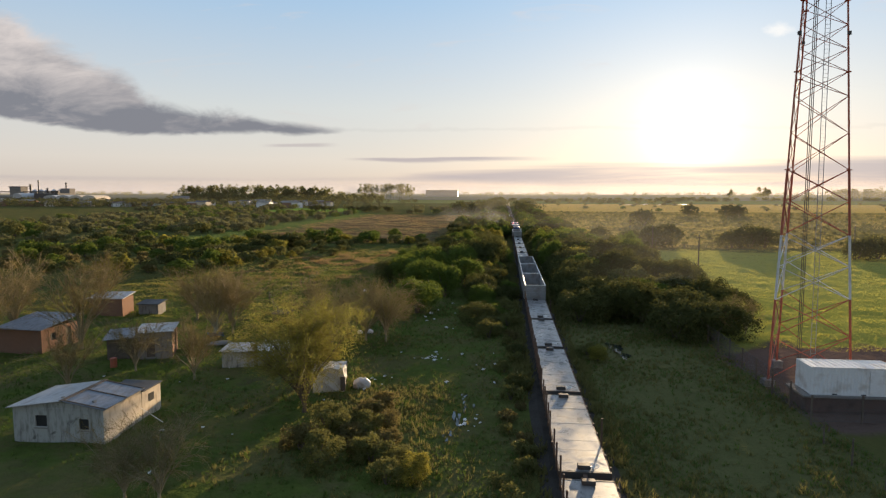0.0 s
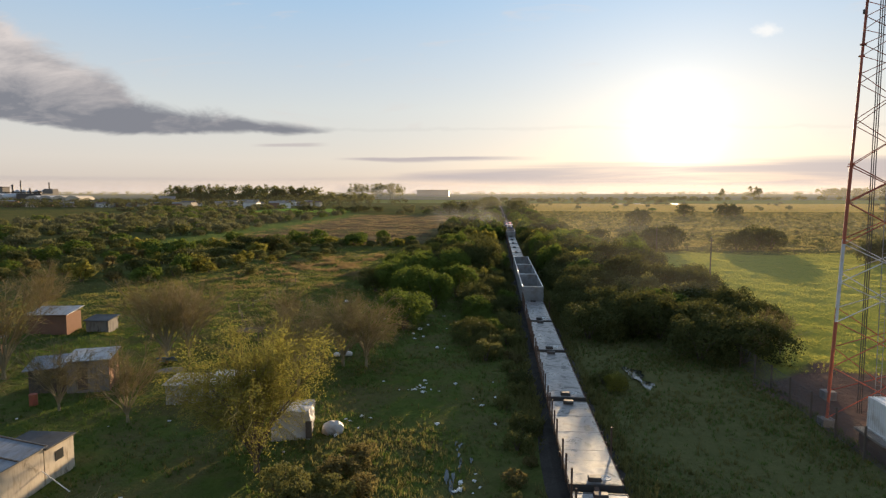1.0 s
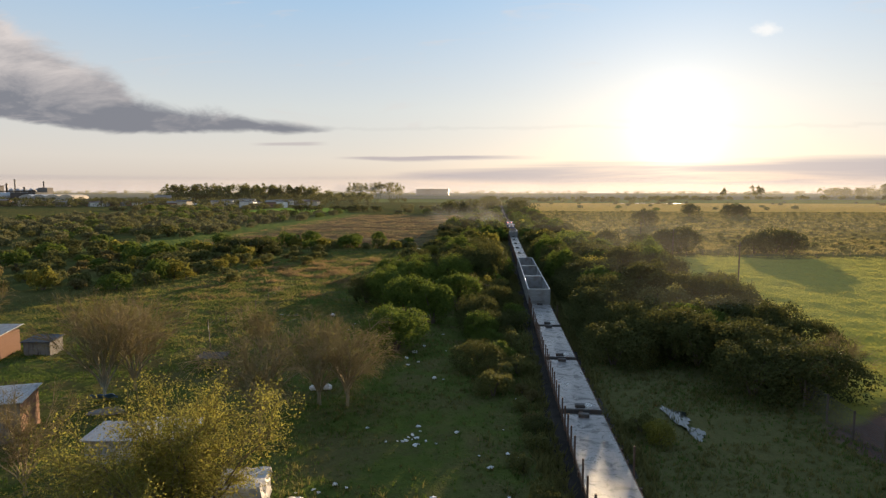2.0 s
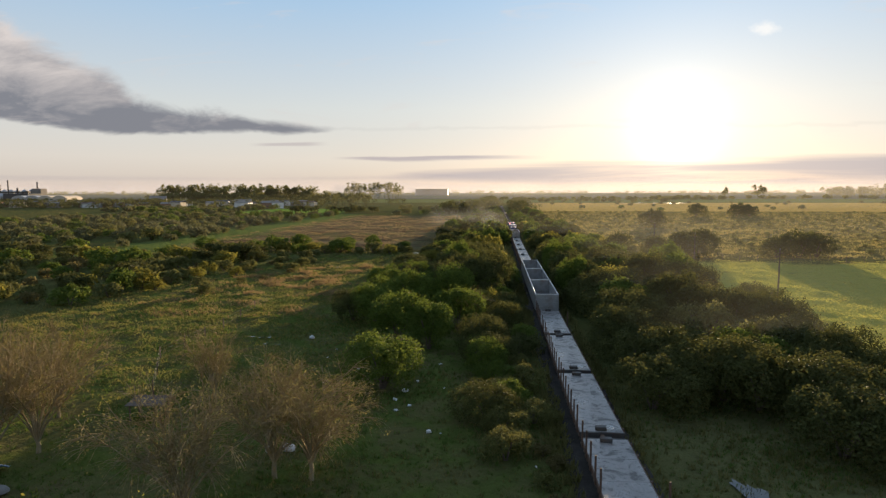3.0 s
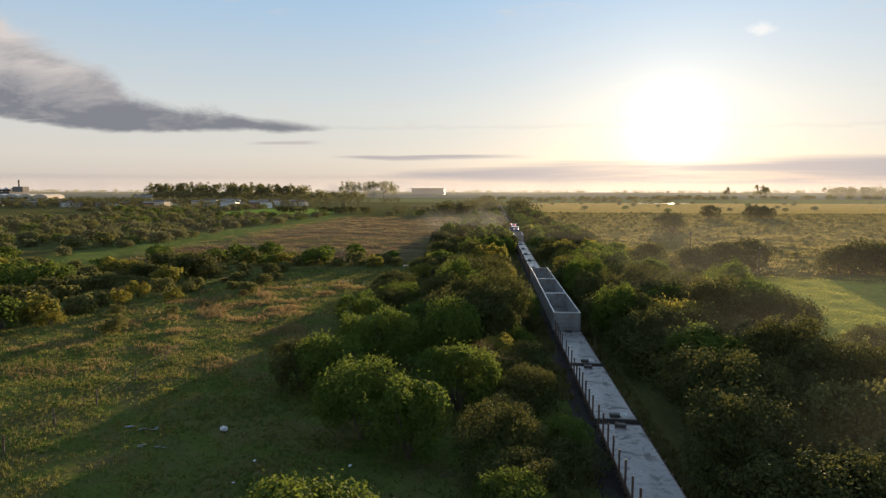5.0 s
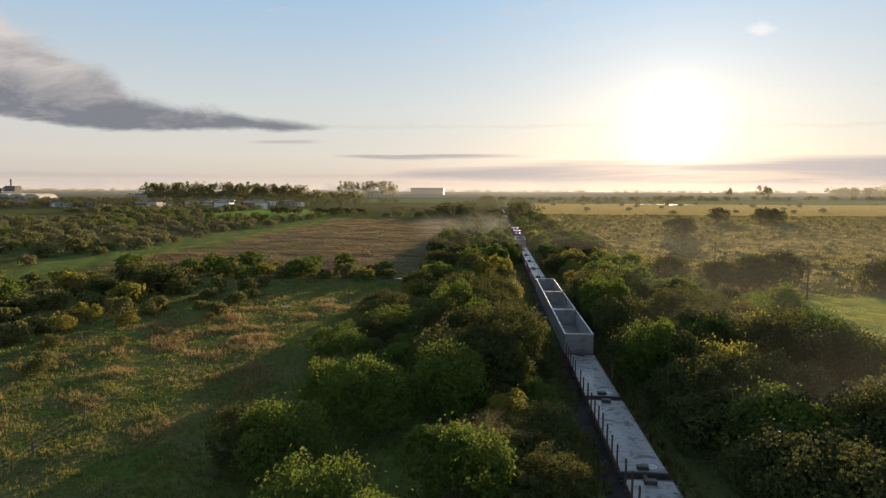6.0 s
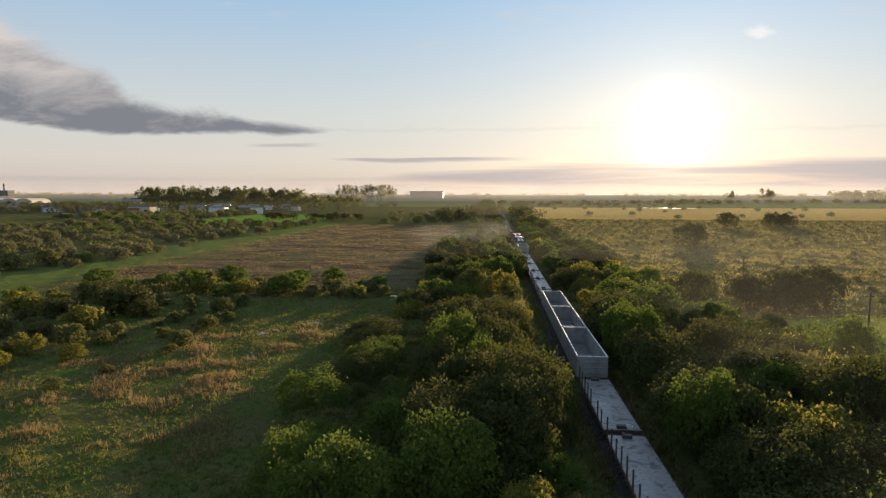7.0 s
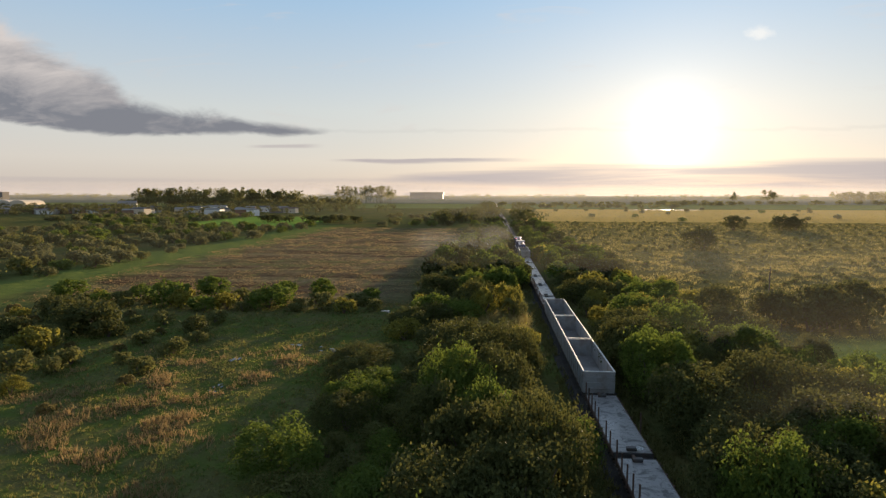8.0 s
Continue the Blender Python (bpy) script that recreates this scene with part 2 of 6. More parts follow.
def ground_material():
    def build(n):
        co = object_coords(n)
        warp = n.noise(co, 0.05, 3.0, 0.6)
        warp2 = n.noise(n.vec("ADD", co, (130, 70, 0)), 0.05, 3.0, 0.6)
        xyz = n.add("ShaderNodeSeparateXYZ")
        n.put(xyz.inputs[0], co)
        gx = n.math("ADD", xyz.outputs[0], n.math("MULTIPLY", n.math("SUBTRACT", warp, 0.5), 26.0))
        gy = n.math("ADD", xyz.outputs[1], n.math("MULTIPLY", n.math("SUBTRACT", warp2, 0.5), 26.0))

        def area(x0, x1, y0, y1, soft=4.0, slant=0.0):
            ax = n.math("SUBTRACT", gx, n.math("MULTIPLY", gy, slant)) if slant else gx
            a = n.math("MULTIPLY", n.span(ax, x0 - soft, x0 + soft), n.span(ax, x1 - soft, x1 + soft, 1, 0))
            b = n.math("MULTIPLY", n.span(gy, y0 - soft, y0 + soft), n.span(gy, y1 - soft, y1 + soft, 1, 0))
            return n.math("MULTIPLY", a, b)

        fine = n.noise(co, 2.4, 5.0, 0.7)
        tuft = n.noise(co, 0.55, 4.0, 0.65)
        broad = n.noise(co, 0.045, 4.0, 0.6)
        c = n.mix(tuft, (0.050, 0.062, 0.020), (0.118, 0.120, 0.040))
        c = n.mix(n.span(broad, 0.42, 0.68, 0, 0.8), c, n.mix(fine, (0.10, 0.085, 0.032), (0.16, 0.12, 0.045)))
        lawn = n.mix(tuft, (0.045, 0.072, 0.016), (0.125, 0.150, 0.034))
        lawn = n.mix(n.span(n.noise(co, 0.22, 5.0, 0.65), 0.42, 0.60, 0, 0.8), lawn, n.mix(fine, (0.085, 0.070, 0.032), (0.170, 0.140, 0.060)))
        c = n.mix(n.math("MULTIPLY", area(-74, -3, -40, 192, 6.0), 0.85), c, lawn)
        track_side = n.mix(n.noise(co, 0.25, 5.0, 0.7), (0.080, 0.092, 0.034), (0.190, 0.160, 0.070))
        c = n.mix(n.math("MULTIPLY", area(3, 19, -40, 82, 2.0), 0.7), c, track_side)
        meadow = n.mix(tuft, (0.200, 0.215, 0.044), (0.330, 0.315, 0.078))
        c = n.mix(area(19, 105, 70, 181, 3.0), c, meadow)
        furrow = n.noise(n.scaled(co, 0.5, 0.06, 1.0), 1.0, 4.0, 0.6, 0.3)
        tilled = n.mix(n.span(n.noise(n.scaled(co, 0.014, 0.15, 1.0), 1.0, 6.0, 0.72, 0.5), 0.40, 0.66), (0.095, 0.058, 0.036), (0.280, 0.220, 0.115))
        tilled = n.mix(n.span(furrow, 0.50, 0.66, 0, 0.75), tilled, n.mix(fine, (0.10, 0.11, 0.036), (0.22, 0.205, 0.085)))
        tilled = n.mix(n.span(n.noise(n.scaled(co, 0.010, 0.05, 1.0), 1.0, 4.0, 0.6, 0.8), 0.54, 0.68, 0, 0.8), tilled, n.mix(tuft, (0.09, 0.115, 0.034), (0.20, 0.20, 0.075)))
        clod = n.noise(n.scaled(co, 0.5, 0.22, 1.0), 1.0, 6.0, 0.75, 0.4)
        tilled = n.mix(n.span(clod, 0.35, 0.65, 0.0, 0.65), tilled, n.mix(fine, (0.045, 0.034, 0.022), (0.085, 0.060, 0.036)))
        c = n.mix(area(-106, -24, 204, 440, 10.0), c, tilled)
        verge = n.mix(tuft, (0.085, 0.125, 0.028), (0.17, 0.19, 0.055))
        c = n.mix(n.math("MULTIPLY", area(-124, -100, 185, 470, 5.0), 0.9), c, verge)
        pasture = n.mix(n.math("ADD", n.math("MULTIPLY", fine, 0.5), n.math("MULTIPLY", n.noise(n.scaled(co, 0.35, 0.08, 1.0), 1.0, 5.0, 0.7, 0.6), 0.5)), (0.060, 0.056, 0.022), (0.215, 0.180, 0.066))
        c = n.mix(area(22, 700, 194, 528, 8.0), c, pasture)
        c = n.mix(area(14, 1300, 535, 890, 8.0), c, n.mix(fine, (0.40, 0.26, 0.07), (0.52, 0.36, 0.12)))
        c = n.mix(area(-1100, 2600, 905, 1260, 14.0), c, n.mix(tuft, (0.12, 0.14, 0.05), (0.19, 0.20, 0.075)))
        c = n.mix(area(-215, -126, 440, 600, 8.0), c, n.mix(tuft, (0.13, 0.21, 0.035), (0.19, 0.28, 0.055)))
        # far ground greyed and paled: distance haze painted into its colour
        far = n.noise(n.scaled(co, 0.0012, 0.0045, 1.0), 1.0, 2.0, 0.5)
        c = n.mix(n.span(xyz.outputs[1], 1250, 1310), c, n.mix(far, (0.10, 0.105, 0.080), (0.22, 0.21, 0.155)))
        c = n.mix(area(17.2, 40, 47.5, 71, 0.8), c, n.mix(fine, (0.10, 0.066, 0.052), (0.17, 0.115, 0.09)))
        c = n.mix(n.math("MULTIPLY", n.span(n.noise(co, 0.16, 5.0, 0.65), 0.6, 0.7), 0.6), c, n.mix(fine, (0.055, 0.038, 0.024), (0.11, 0.08, 0.05)))
        height = n.math("ADD", n.math("MULTIPLY", tuft, 1.6), n.math("MULTIPLY", fine, 0.45))
        return bsdf(n, c, 1.0, 0.0, n.bump(height, 1.0, 0.45), 0.0)
    return material("ground_cover", build)


def deck_material():
    """Wet deck boards under sheet steel, with dirt and standing water."""
    def build(n):
        co = object_coords(n)
        blot = n.noise(co, 0.9, 6.0, 0.68, 0.5)
        fine = n.noise(n.scaled(co, 9.0, 1.2, 1.0), 1.0, 5.0, 0.7)
        c = n.mix(fine, (0.15, 0.132, 0.122), (0.29, 0.26, 0.235))
        c = n.mix(n.span(blot, 0.53, 0.62, 0, 0.9), c, (0.05, 0.041, 0.036))
        c = n.mix(n.span(n.noise(n.scaled(co, 2.2, 7.0, 1.0), 1.0, 6.0, 0.7, 1.2), 0.60, 0.66, 0, 0.9), c, (0.035, 0.03, 0.027))
        wet = n.span(blot, 0.34, 0.6, 0.22, 0.48)
        return bsdf(n, c, wet, 0.0, n.bump(fine, 0.12, 0.01), 0.5)
    return material("wet_deck", build)


GROUND = ground_material()
DECK = deck_material()
STEEL = plain("grimy_steel", (0.085, 0.075, 0.068), 0.6, 0.3, 10, 0.35, 0.3, 0.01, (0.11, 0.06, 0.035))
RUST = plain("rusty_steel", (0.13, 0.075, 0.05), 0.75, 0.2, 14, 0.4, 0.4, 0.01, (0.07, 0.045, 0.035))
WAGON_GREY = plain("faded_grey_paint", (0.30, 0.285, 0.27), 0.55, 0.0, 6, 0.22, 0.2, 0.01, (0.16, 0.10, 0.07))
WAGON_RIM = plain("pale_rim_paint", (0.62, 0.58, 0.54), 0.45, 0.0, 6, 0.2, 0.2, 0.01, (0.30, 0.2, 0.15))
WAGON_IN = plain("worn_hopper_floor", (0.20, 0.18, 0.165), 0.5, 0.0, 3, 0.35, 0.3, 0.02, (0.10, 0.07, 0.05))
WHITE_PAINT = plain("chalky_white_paint", (0.72, 0.70, 0.67), 0.55, 0.0, 7, 0.12, 0.2, 0.008, (0.42, 0.34, 0.27))
RED_PAINT = plain("faded_red_paint", (0.42, 0.10, 0.055), 0.6, 0.0, 9, 0.25, 0.2, 0.008, (0.26, 0.11, 0.07))
TOWER_WHITE = plain("tower_white_paint", (0.62, 0.60, 0.58), 0.6, 0.0, 9, 0.15, 0.2, 0.008, (0.40, 0.30, 0.25))
GALV = plain("galvanised_steel", (0.30, 0.30, 0.30), 0.5, 0.6, 9, 0.2, 0.2, 0.008)
BLUE_PAINT = plain("blue_loco_paint", (0.035, 0.06, 0.16), 0.4, 0.0, 5, 0.25, 0.2, 0.01)
RAIL_STEEL = plain("rail_steel", (0.34, 0.31, 0.29), 0.3, 0.9, 12, 0.2, 0.2, 0.004)
WOOD_GREY = plain("weathered_wood", (0.135, 0.105, 0.082), 0.85, 0.0, 12, 0.4, 0.5, 0.01)
# dark brown takes in the shadow that lies beside the train
BALLAST = plain("ballast", (0.060, 0.050, 0.042), 0.95, 0.0, 7, 0.6, 1.0, 0.06)
BARK = plain("bark", (0.125, 0.095, 0.075), 0.9, 0.0, 12, 0.45, 0.8, 0.02)
# pale tone paints sunlight onto trunk and limbs
BARK_PALE = plain("pale_bark", (0.27, 0.22, 0.135), 0.85, 0.0, 10, 0.35, 0.6, 0.02)
BRICK = plain("hollow_brick", (0.21, 0.120, 0.082), 0.9, 0.0, 16, 0.35, 0.6, 0.02, (0.24, 0.14, 0.10))
# base lowered to paint the house front's shade; the stains are its own
STUCCO = wall_render("greyed_damp_white_render", (0.37, 0.36, 0.325), (0.145, 0.135, 0.115))
STUCCO_CREAM = wall_render("cream_render", (0.62, 0.52, 0.40), (0.40, 0.30, 0.21))
BLOCK_GREY = wall_render("bare_cement_render", (0.24, 0.215, 0.19), (0.12, 0.10, 0.085))
ZINC = corrugated("zinc_sheet", (0.25, 0.26, 0.285), (0.17, 0.13, 0.11))
ZINC_PALE = corrugated("pale_zinc_sheet", (0.46, 0.455, 0.45), (0.26, 0.20, 0.16))
BITUMEN = plain("dark_roof_felt", (0.055, 0.055, 0.058), 0.75, 0.0, 5, 0.4, 0.4, 0.01)
# near-black fill; in house windows and pockets it paints the shade inside
DARK = plain("dark_fill", (0.02, 0.02, 0.022), 0.5, 0.0, 4, 0.3, 0.1, 0.01)
TARP = plain("pale_tarpaulin", (0.46, 0.42, 0.38), 0.6, 0.0, 3, 0.3, 0.8, 0.05, (0.22, 0.17, 0.14))
CONCRETE = plain("concrete", (0.24, 0.22, 0.20), 0.85, 0.0, 8, 0.25, 0.4, 0.01)
PLINTH = plain("brown_masonry", (0.135, 0.092, 0.078), 0.9, 0.0, 9, 0.25, 0.4, 0.01)
PUDDLE = material("standing_water", lambda n: bsdf(n, (0.02, 0.022, 0.02), 0.04, 0.0, n.bump(n.noise(object_coords(n), 3.0, 2.0), 0.03, 0.01), 0.5))
LITTER = plain("pale_litter", (0.66, 0.64, 0.62), 0.6, 0.0, 6, 0.3, 0.4, 0.01)
LEAF_GREEN = foliage("leaf_green", (0.034, 0.060, 0.012), (0.165, 0.205, 0.036), 0.42)
LEAF_DARK = foliage("leaf_dark", (0.036, 0.045, 0.015), (0.125, 0.122, 0.036), 0.34)
LEAF_OLIVE = foliage("leaf_olive", (0.068, 0.076, 0.026), (0.205, 0.190, 0.058), 0.40)
LEAF_YELLOW = foliage("leaf_yellow_green", (0.094, 0.098, 0.021), (0.300, 0.260, 0.050), 0.48)
LEAF_WILLOW = foliage("leaf_willow", (0.130, 0.130, 0.028), (0.310, 0.275, 0.062), 0.6)
TWIG_WILLOW = foliage("willow_twig", (0.170, 0.140, 0.050), (0.320, 0.260, 0.100), 0.35)
# paler, greyer olive with the haze over the left scrub painted in
LEAF_HAZED = foliage("leaf_hazed_olive", (0.075, 0.080, 0.036), (0.210, 0.195, 0.085), 0.40)
LEAF_TAN = foliage("leaf_straw", (0.120, 0.105, 0.040), (0.250, 0.215, 0.085), 0.5)
LEAF_RUST = foliage("leaf_autumn", (0.100, 0.085, 0.034), (0.205, 0.165, 0.062), 0.5)
# twig colour raised to look as if it catches the sun
TWIG_BROWN = foliage("dry_twig", (0.190, 0.145, 0.080), (0.360, 0.280, 0.160), 0.35)
GRASS_GREEN = foliage("grass_green", (0.055, 0.095, 0.018), (0.130, 0.175, 0.036), 0.4)
GRASS_OLIVE = foliage("grass_olive", (0.095, 0.095, 0.030), (0.220, 0.190, 0.065), 0.50)
GRASS_ROUGH = foliage("grass_rough", (0.120, 0.125, 0.032), (0.290, 0.260, 0.070), 0.55)
GRASS_RED = foliage("grass_rust", (0.170, 0.115, 0.052), (0.340, 0.235, 0.110), 0.45)
GRASS_MEADOW = foliage("grass_meadow", (0.200, 0.205, 0.040), (0.400, 0.360, 0.085), 0.6)
BLUE_TARP = plain("blue_tarpaulin", (0.10, 0.22, 0.50), 0.5, 0.0, 4, 0.2, 0.5, 0.03)


def haze_curtain_material(strength, x0, x1, least, thins=None):
    """Added haze and lens-veil curtain: mostly clear, thickest near the ground, in drifts."""
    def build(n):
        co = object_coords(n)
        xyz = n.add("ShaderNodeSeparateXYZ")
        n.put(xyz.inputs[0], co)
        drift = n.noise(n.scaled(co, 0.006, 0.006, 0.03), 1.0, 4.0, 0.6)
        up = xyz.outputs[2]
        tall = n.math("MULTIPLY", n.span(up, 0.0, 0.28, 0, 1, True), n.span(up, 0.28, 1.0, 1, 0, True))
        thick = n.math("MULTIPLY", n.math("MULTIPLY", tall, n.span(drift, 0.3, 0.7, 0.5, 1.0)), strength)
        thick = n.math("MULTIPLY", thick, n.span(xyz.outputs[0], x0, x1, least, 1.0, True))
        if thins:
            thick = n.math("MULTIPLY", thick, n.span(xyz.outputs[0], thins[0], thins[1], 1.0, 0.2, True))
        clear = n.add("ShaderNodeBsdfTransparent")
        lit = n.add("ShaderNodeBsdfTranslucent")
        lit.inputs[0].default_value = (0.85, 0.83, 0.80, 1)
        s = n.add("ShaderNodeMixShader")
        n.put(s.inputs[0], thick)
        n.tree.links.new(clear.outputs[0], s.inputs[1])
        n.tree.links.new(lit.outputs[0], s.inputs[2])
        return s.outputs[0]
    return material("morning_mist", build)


# first entry imitates lens veil below the sun, the others distance haze
HAZE_CURTAINS = [haze_curtain_material(*k) for k in ((0.017, 3, 16, 0.0, (24, 60)), (0.030, -50, 60, 0.22), (0.045, -200, 80, 0.15), (0.12, -900, 100, 0.65))]
GRASS_STRAW = foliage("grass_straw", (0.150, 0.135, 0.050), (0.340, 0.275, 0.105), 0.55)


# ---- geometry helpers ----
def mesh_object(name, verts, faces, mat, parent=None, smooth=False):
    me = bpy.data.meshes.new(name)
    me.from_pydata([tuple(v) for v in verts], [], faces)
    me.materials.append(mat)
    if smooth:
        me.shade_smooth()
    ob = new(name, me)
    ob.parent = parent
    return ob


def part(name, bm, mat, parent=None, label=""):
    me = bpy.data.meshes.new(name)
    bm.to_mesh(me)
    bm.free()
    me.materials.append(mat)
    ob = new(name, me)
    ob.parent = parent
    return tagged(ob, label)


def same_part(name, ob, m, parent):
    """Another piece on the same mesh."""
    o = new(name, ob.data)
    o.parent = parent
    o.matrix_basis = m
    return o


def thing(name, m, label, category, group="", kind=""):
    ob = new(name)
    ob.empty_display_size = 0.3
    ob.matrix_basis = m
    return tagged(ob, label, category, group, kind)


def box(bm, x0, x1, y0, y1, z0, z1, bevel=0.0):
    r = bmesh.ops.create_cube(bm, size=1.0, matrix=Matrix.Translation(((x0 + x1) / 2, (y0 + y1) / 2, (z0 + z1) / 2)) @ Matrix.Diagonal((x1 - x0, y1 - y0, z1 - z0, 1)))
    if bevel:
        edges = list({e for v in r["verts"] for e in v.link_edges})
        bmesh.ops.bevel(bm, geom=edges, offset=bevel, segments=1, affect="EDGES")


def boxed(*args):
    bm = bmesh.new()
    box(bm, *args)
    return bm


def beam(bm, a, b, r0, r1=None, sides=6):
    """A tapered round bar from a to b."""
    a, b = Vector(a), Vector(b)
    d = b - a
    m = Matrix.Translation((a + b) / 2) @ d.to_track_quat("Z", "Y").to_matrix().to_4x4()
    bmesh.ops.create_cone(bm, cap_ends=True, segments=sides, radius1=r0, radius2=r0 if r1 is None else r1, depth=d.length, matrix=m)


def beamed(*args, **kw):
    bm = bmesh.new()
    beam(bm, *args, **kw)
    return bm


def disc(bm, r, depth, m, sides=16):
    bmesh.ops.create_cone(bm, cap_ends=True, segments=sides, radius1=r, radius2=r, depth=depth, matrix=m)


def ring(bm, r, thick, m, seg=14):
    pts = []
    for i in range(seg):
        a = 2 * math.pi * i / seg
        row = []
        for j in range(5):
            b = 2 * math.pi * j / 5
            row.append(bm.verts.new(m @ Vector(((r + thick * math.cos(b)) * math.cos(a), (r + thick * math.cos(b)) * math.sin(a), thick * math.sin(b)))))
        pts.append(row)
    for i in range(seg):
        for j in range(5):
            bm.faces.new((pts[i][j], pts[(i + 1) % seg][j], pts[(i + 1) % seg][(j + 1) % 5], pts[i][(j + 1) % 5]))


# ---- ground ----
def ground_z(x, y):
    x, y = np.asarray(x, float), np.asarray(y, float)
    z = 0.10 * np.sin(x * 0.31 + 0.7 * np.sin(y * 0.13)) * np.sin(y * 0.27 + 1.1)
    z += 0.06 * np.sin(x * 0.83 + y * 0.41) + 0.05 * np.sin(y * 0.97 - x * 0.29)
    z += 0.055 * np.sin(x * 1.37 + 1.3 * np.sin(y * 0.61)) * np.sin(y * 1.19 + 0.9 * np.sin(x * 0.53)) + 0.03 * np.sin(x * 0.7 + y * 1.9)
    near = np.clip((np.abs(x) - 3.5) / 4.0, 0, 1)
    return z * near * np.clip((900 - y) / 300, 0, 1) - 0.1


def build_ground():
    xs = np.unique(np.concatenate([np.linspace(-4500, -400, 16), np.linspace(-400, -120, 36), np.arange(-120, 110, 1.4), np.linspace(110, 400, 36), np.linspace(400, 4500, 16)]))
    ys = np.unique(np.concatenate([np.linspace(-2500, -60, 14), np.arange(-60, 300, 1.4), np.arange(300, 460, 2.2), np.linspace(460, 620, 32), np.linspace(620, 1400, 30), np.linspace(1400, 4800, 18)]))
    gx, gy = np.meshgrid(xs, ys)
    gz = ground_z(gx, gy)
    verts = np.stack([gx.ravel(), gy.ravel(), gz.ravel()], 1)
    nx = len(xs)
    i, j = np.meshgrid(np.arange(nx - 1), np.arange(len(ys) - 1))
    a = (j * nx + i).ravel()
    faces = np.stack([a, a + 1, a + nx + 1, a + nx], 1).tolist()
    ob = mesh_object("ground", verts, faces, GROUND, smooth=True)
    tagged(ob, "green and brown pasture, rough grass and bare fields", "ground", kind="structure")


def build_railway():
    y0, y1 = -80.0, 1500.0
    prof = [(-3.1, -0.35), (-1.75, 0.16), (1.75, 0.16), (3.1, -0.35)]
    verts, faces = [], []
    for y in np.linspace(y0, y1, 160):
        for px, pz in prof:
            verts.append((px + 0.12 * math.sin(y * 0.9 + px), y, pz))
    for k in range(159):
        for q in range(3):
            a = k * 4 + q
            faces.append((a, a + 1, a + 5, a + 4))
    bed = mesh_object("railway_track", verts, faces, BALLAST)
    tagged(bed, "straight single railway track on a low stony bed", "railway", kind="structure")
    for side in (-1, 1):
        bm = bmesh.new()
        x = side * 0.755
        box(bm, x - 0.07, x + 0.07, y0, y1, 0.24, 0.262)
        box(bm, x - 0.012, x + 0.012, y0, y1, 0.262, 0.36)
        box(bm, x - 0.035, x + 0.035, y0, y1, 0.36, 0.40)
        part("rail", bm, RAIL_STEEL, bed, "worn shiny steel rail")
    verts, faces = [], []
    for k in range(1500):
        y = y0 + 20 + k * 0.65
        if y > 900:
            break
        b = len(verts)
        for z in (0.10, 0.238):
            verts += [(-1.25, y - 0.12, z), (1.25, y - 0.12, z), (1.25, y + 0.12, z), (-1.25, y + 0.12, z)]
        faces += [(b + 4, b + 5, b + 6, b + 7), (b, b + 1, b + 5, b + 4), (b + 2, b + 3, b + 7, b + 6), (b + 1, b + 2, b + 6, b + 5), (b + 3, b, b + 4, b + 7)]
    tagged(mesh_object("sleepers", verts, faces, WOOD_GREY, bed), kind="stuff")


build_ground()
build_railway()


# ---- plants ----
def cards(pts, nrm, size, rng, long=1.5):
    """Small bent leaves at points, facing about along nrm: verts and faces."""
    n = len(pts)
    nrm = nrm / np.maximum(np.linalg.norm(nrm, axis=1, keepdims=True), 1e-6)
    r = rng.normal(size=(n, 3))
    t = np.cross(nrm, r)
    t /= np.maximum(np.linalg.norm(t, axis=1, keepdims=True), 1e-6)
    b = np.cross(nrm, t)
    s = (size * rng.uniform(0.6, 1.4, n))[:, None]
    v = np.stack([pts - t * s * long * 0.5, pts - b * s * 0.5 + nrm * s * 0.12, pts + t * s * long * 0.5, pts + b * s * 0.5 + nrm * s * 0.12], 1).reshape(-1, 3)
    f = np.arange(4 * n).reshape(n, 4)
    return v, f.tolist()


def tubes(segs, sides=4):
    """Segments (a, b, ra, rb) as open tapered prisms: verts and faces."""
    verts, faces = [], []
    for a, b, ra, rb in segs:
        a, b = np.array(a, float), np.array(b, float)
        d = b - a
        d = d / max(np.linalg.norm(d), 1e-6)
        u = np.cross(d, (0.31, 0.93, 0.17))
        u /= max(np.linalg.norm(u), 1e-6)
        w = np.cross(d, u)
        k = len(verts)
        for c, r in ((a, ra), (b, rb)):
            for i in range(sides):
                q = 2 * math.pi * i / sides
                verts.append(c + r * (u * math.cos(q) + w * math.sin(q)))
        for i in range(sides):
            j = (i + 1) % sides
            faces.append((k + i, k + j, k + sides + j, k + sides + i))
    return verts, faces


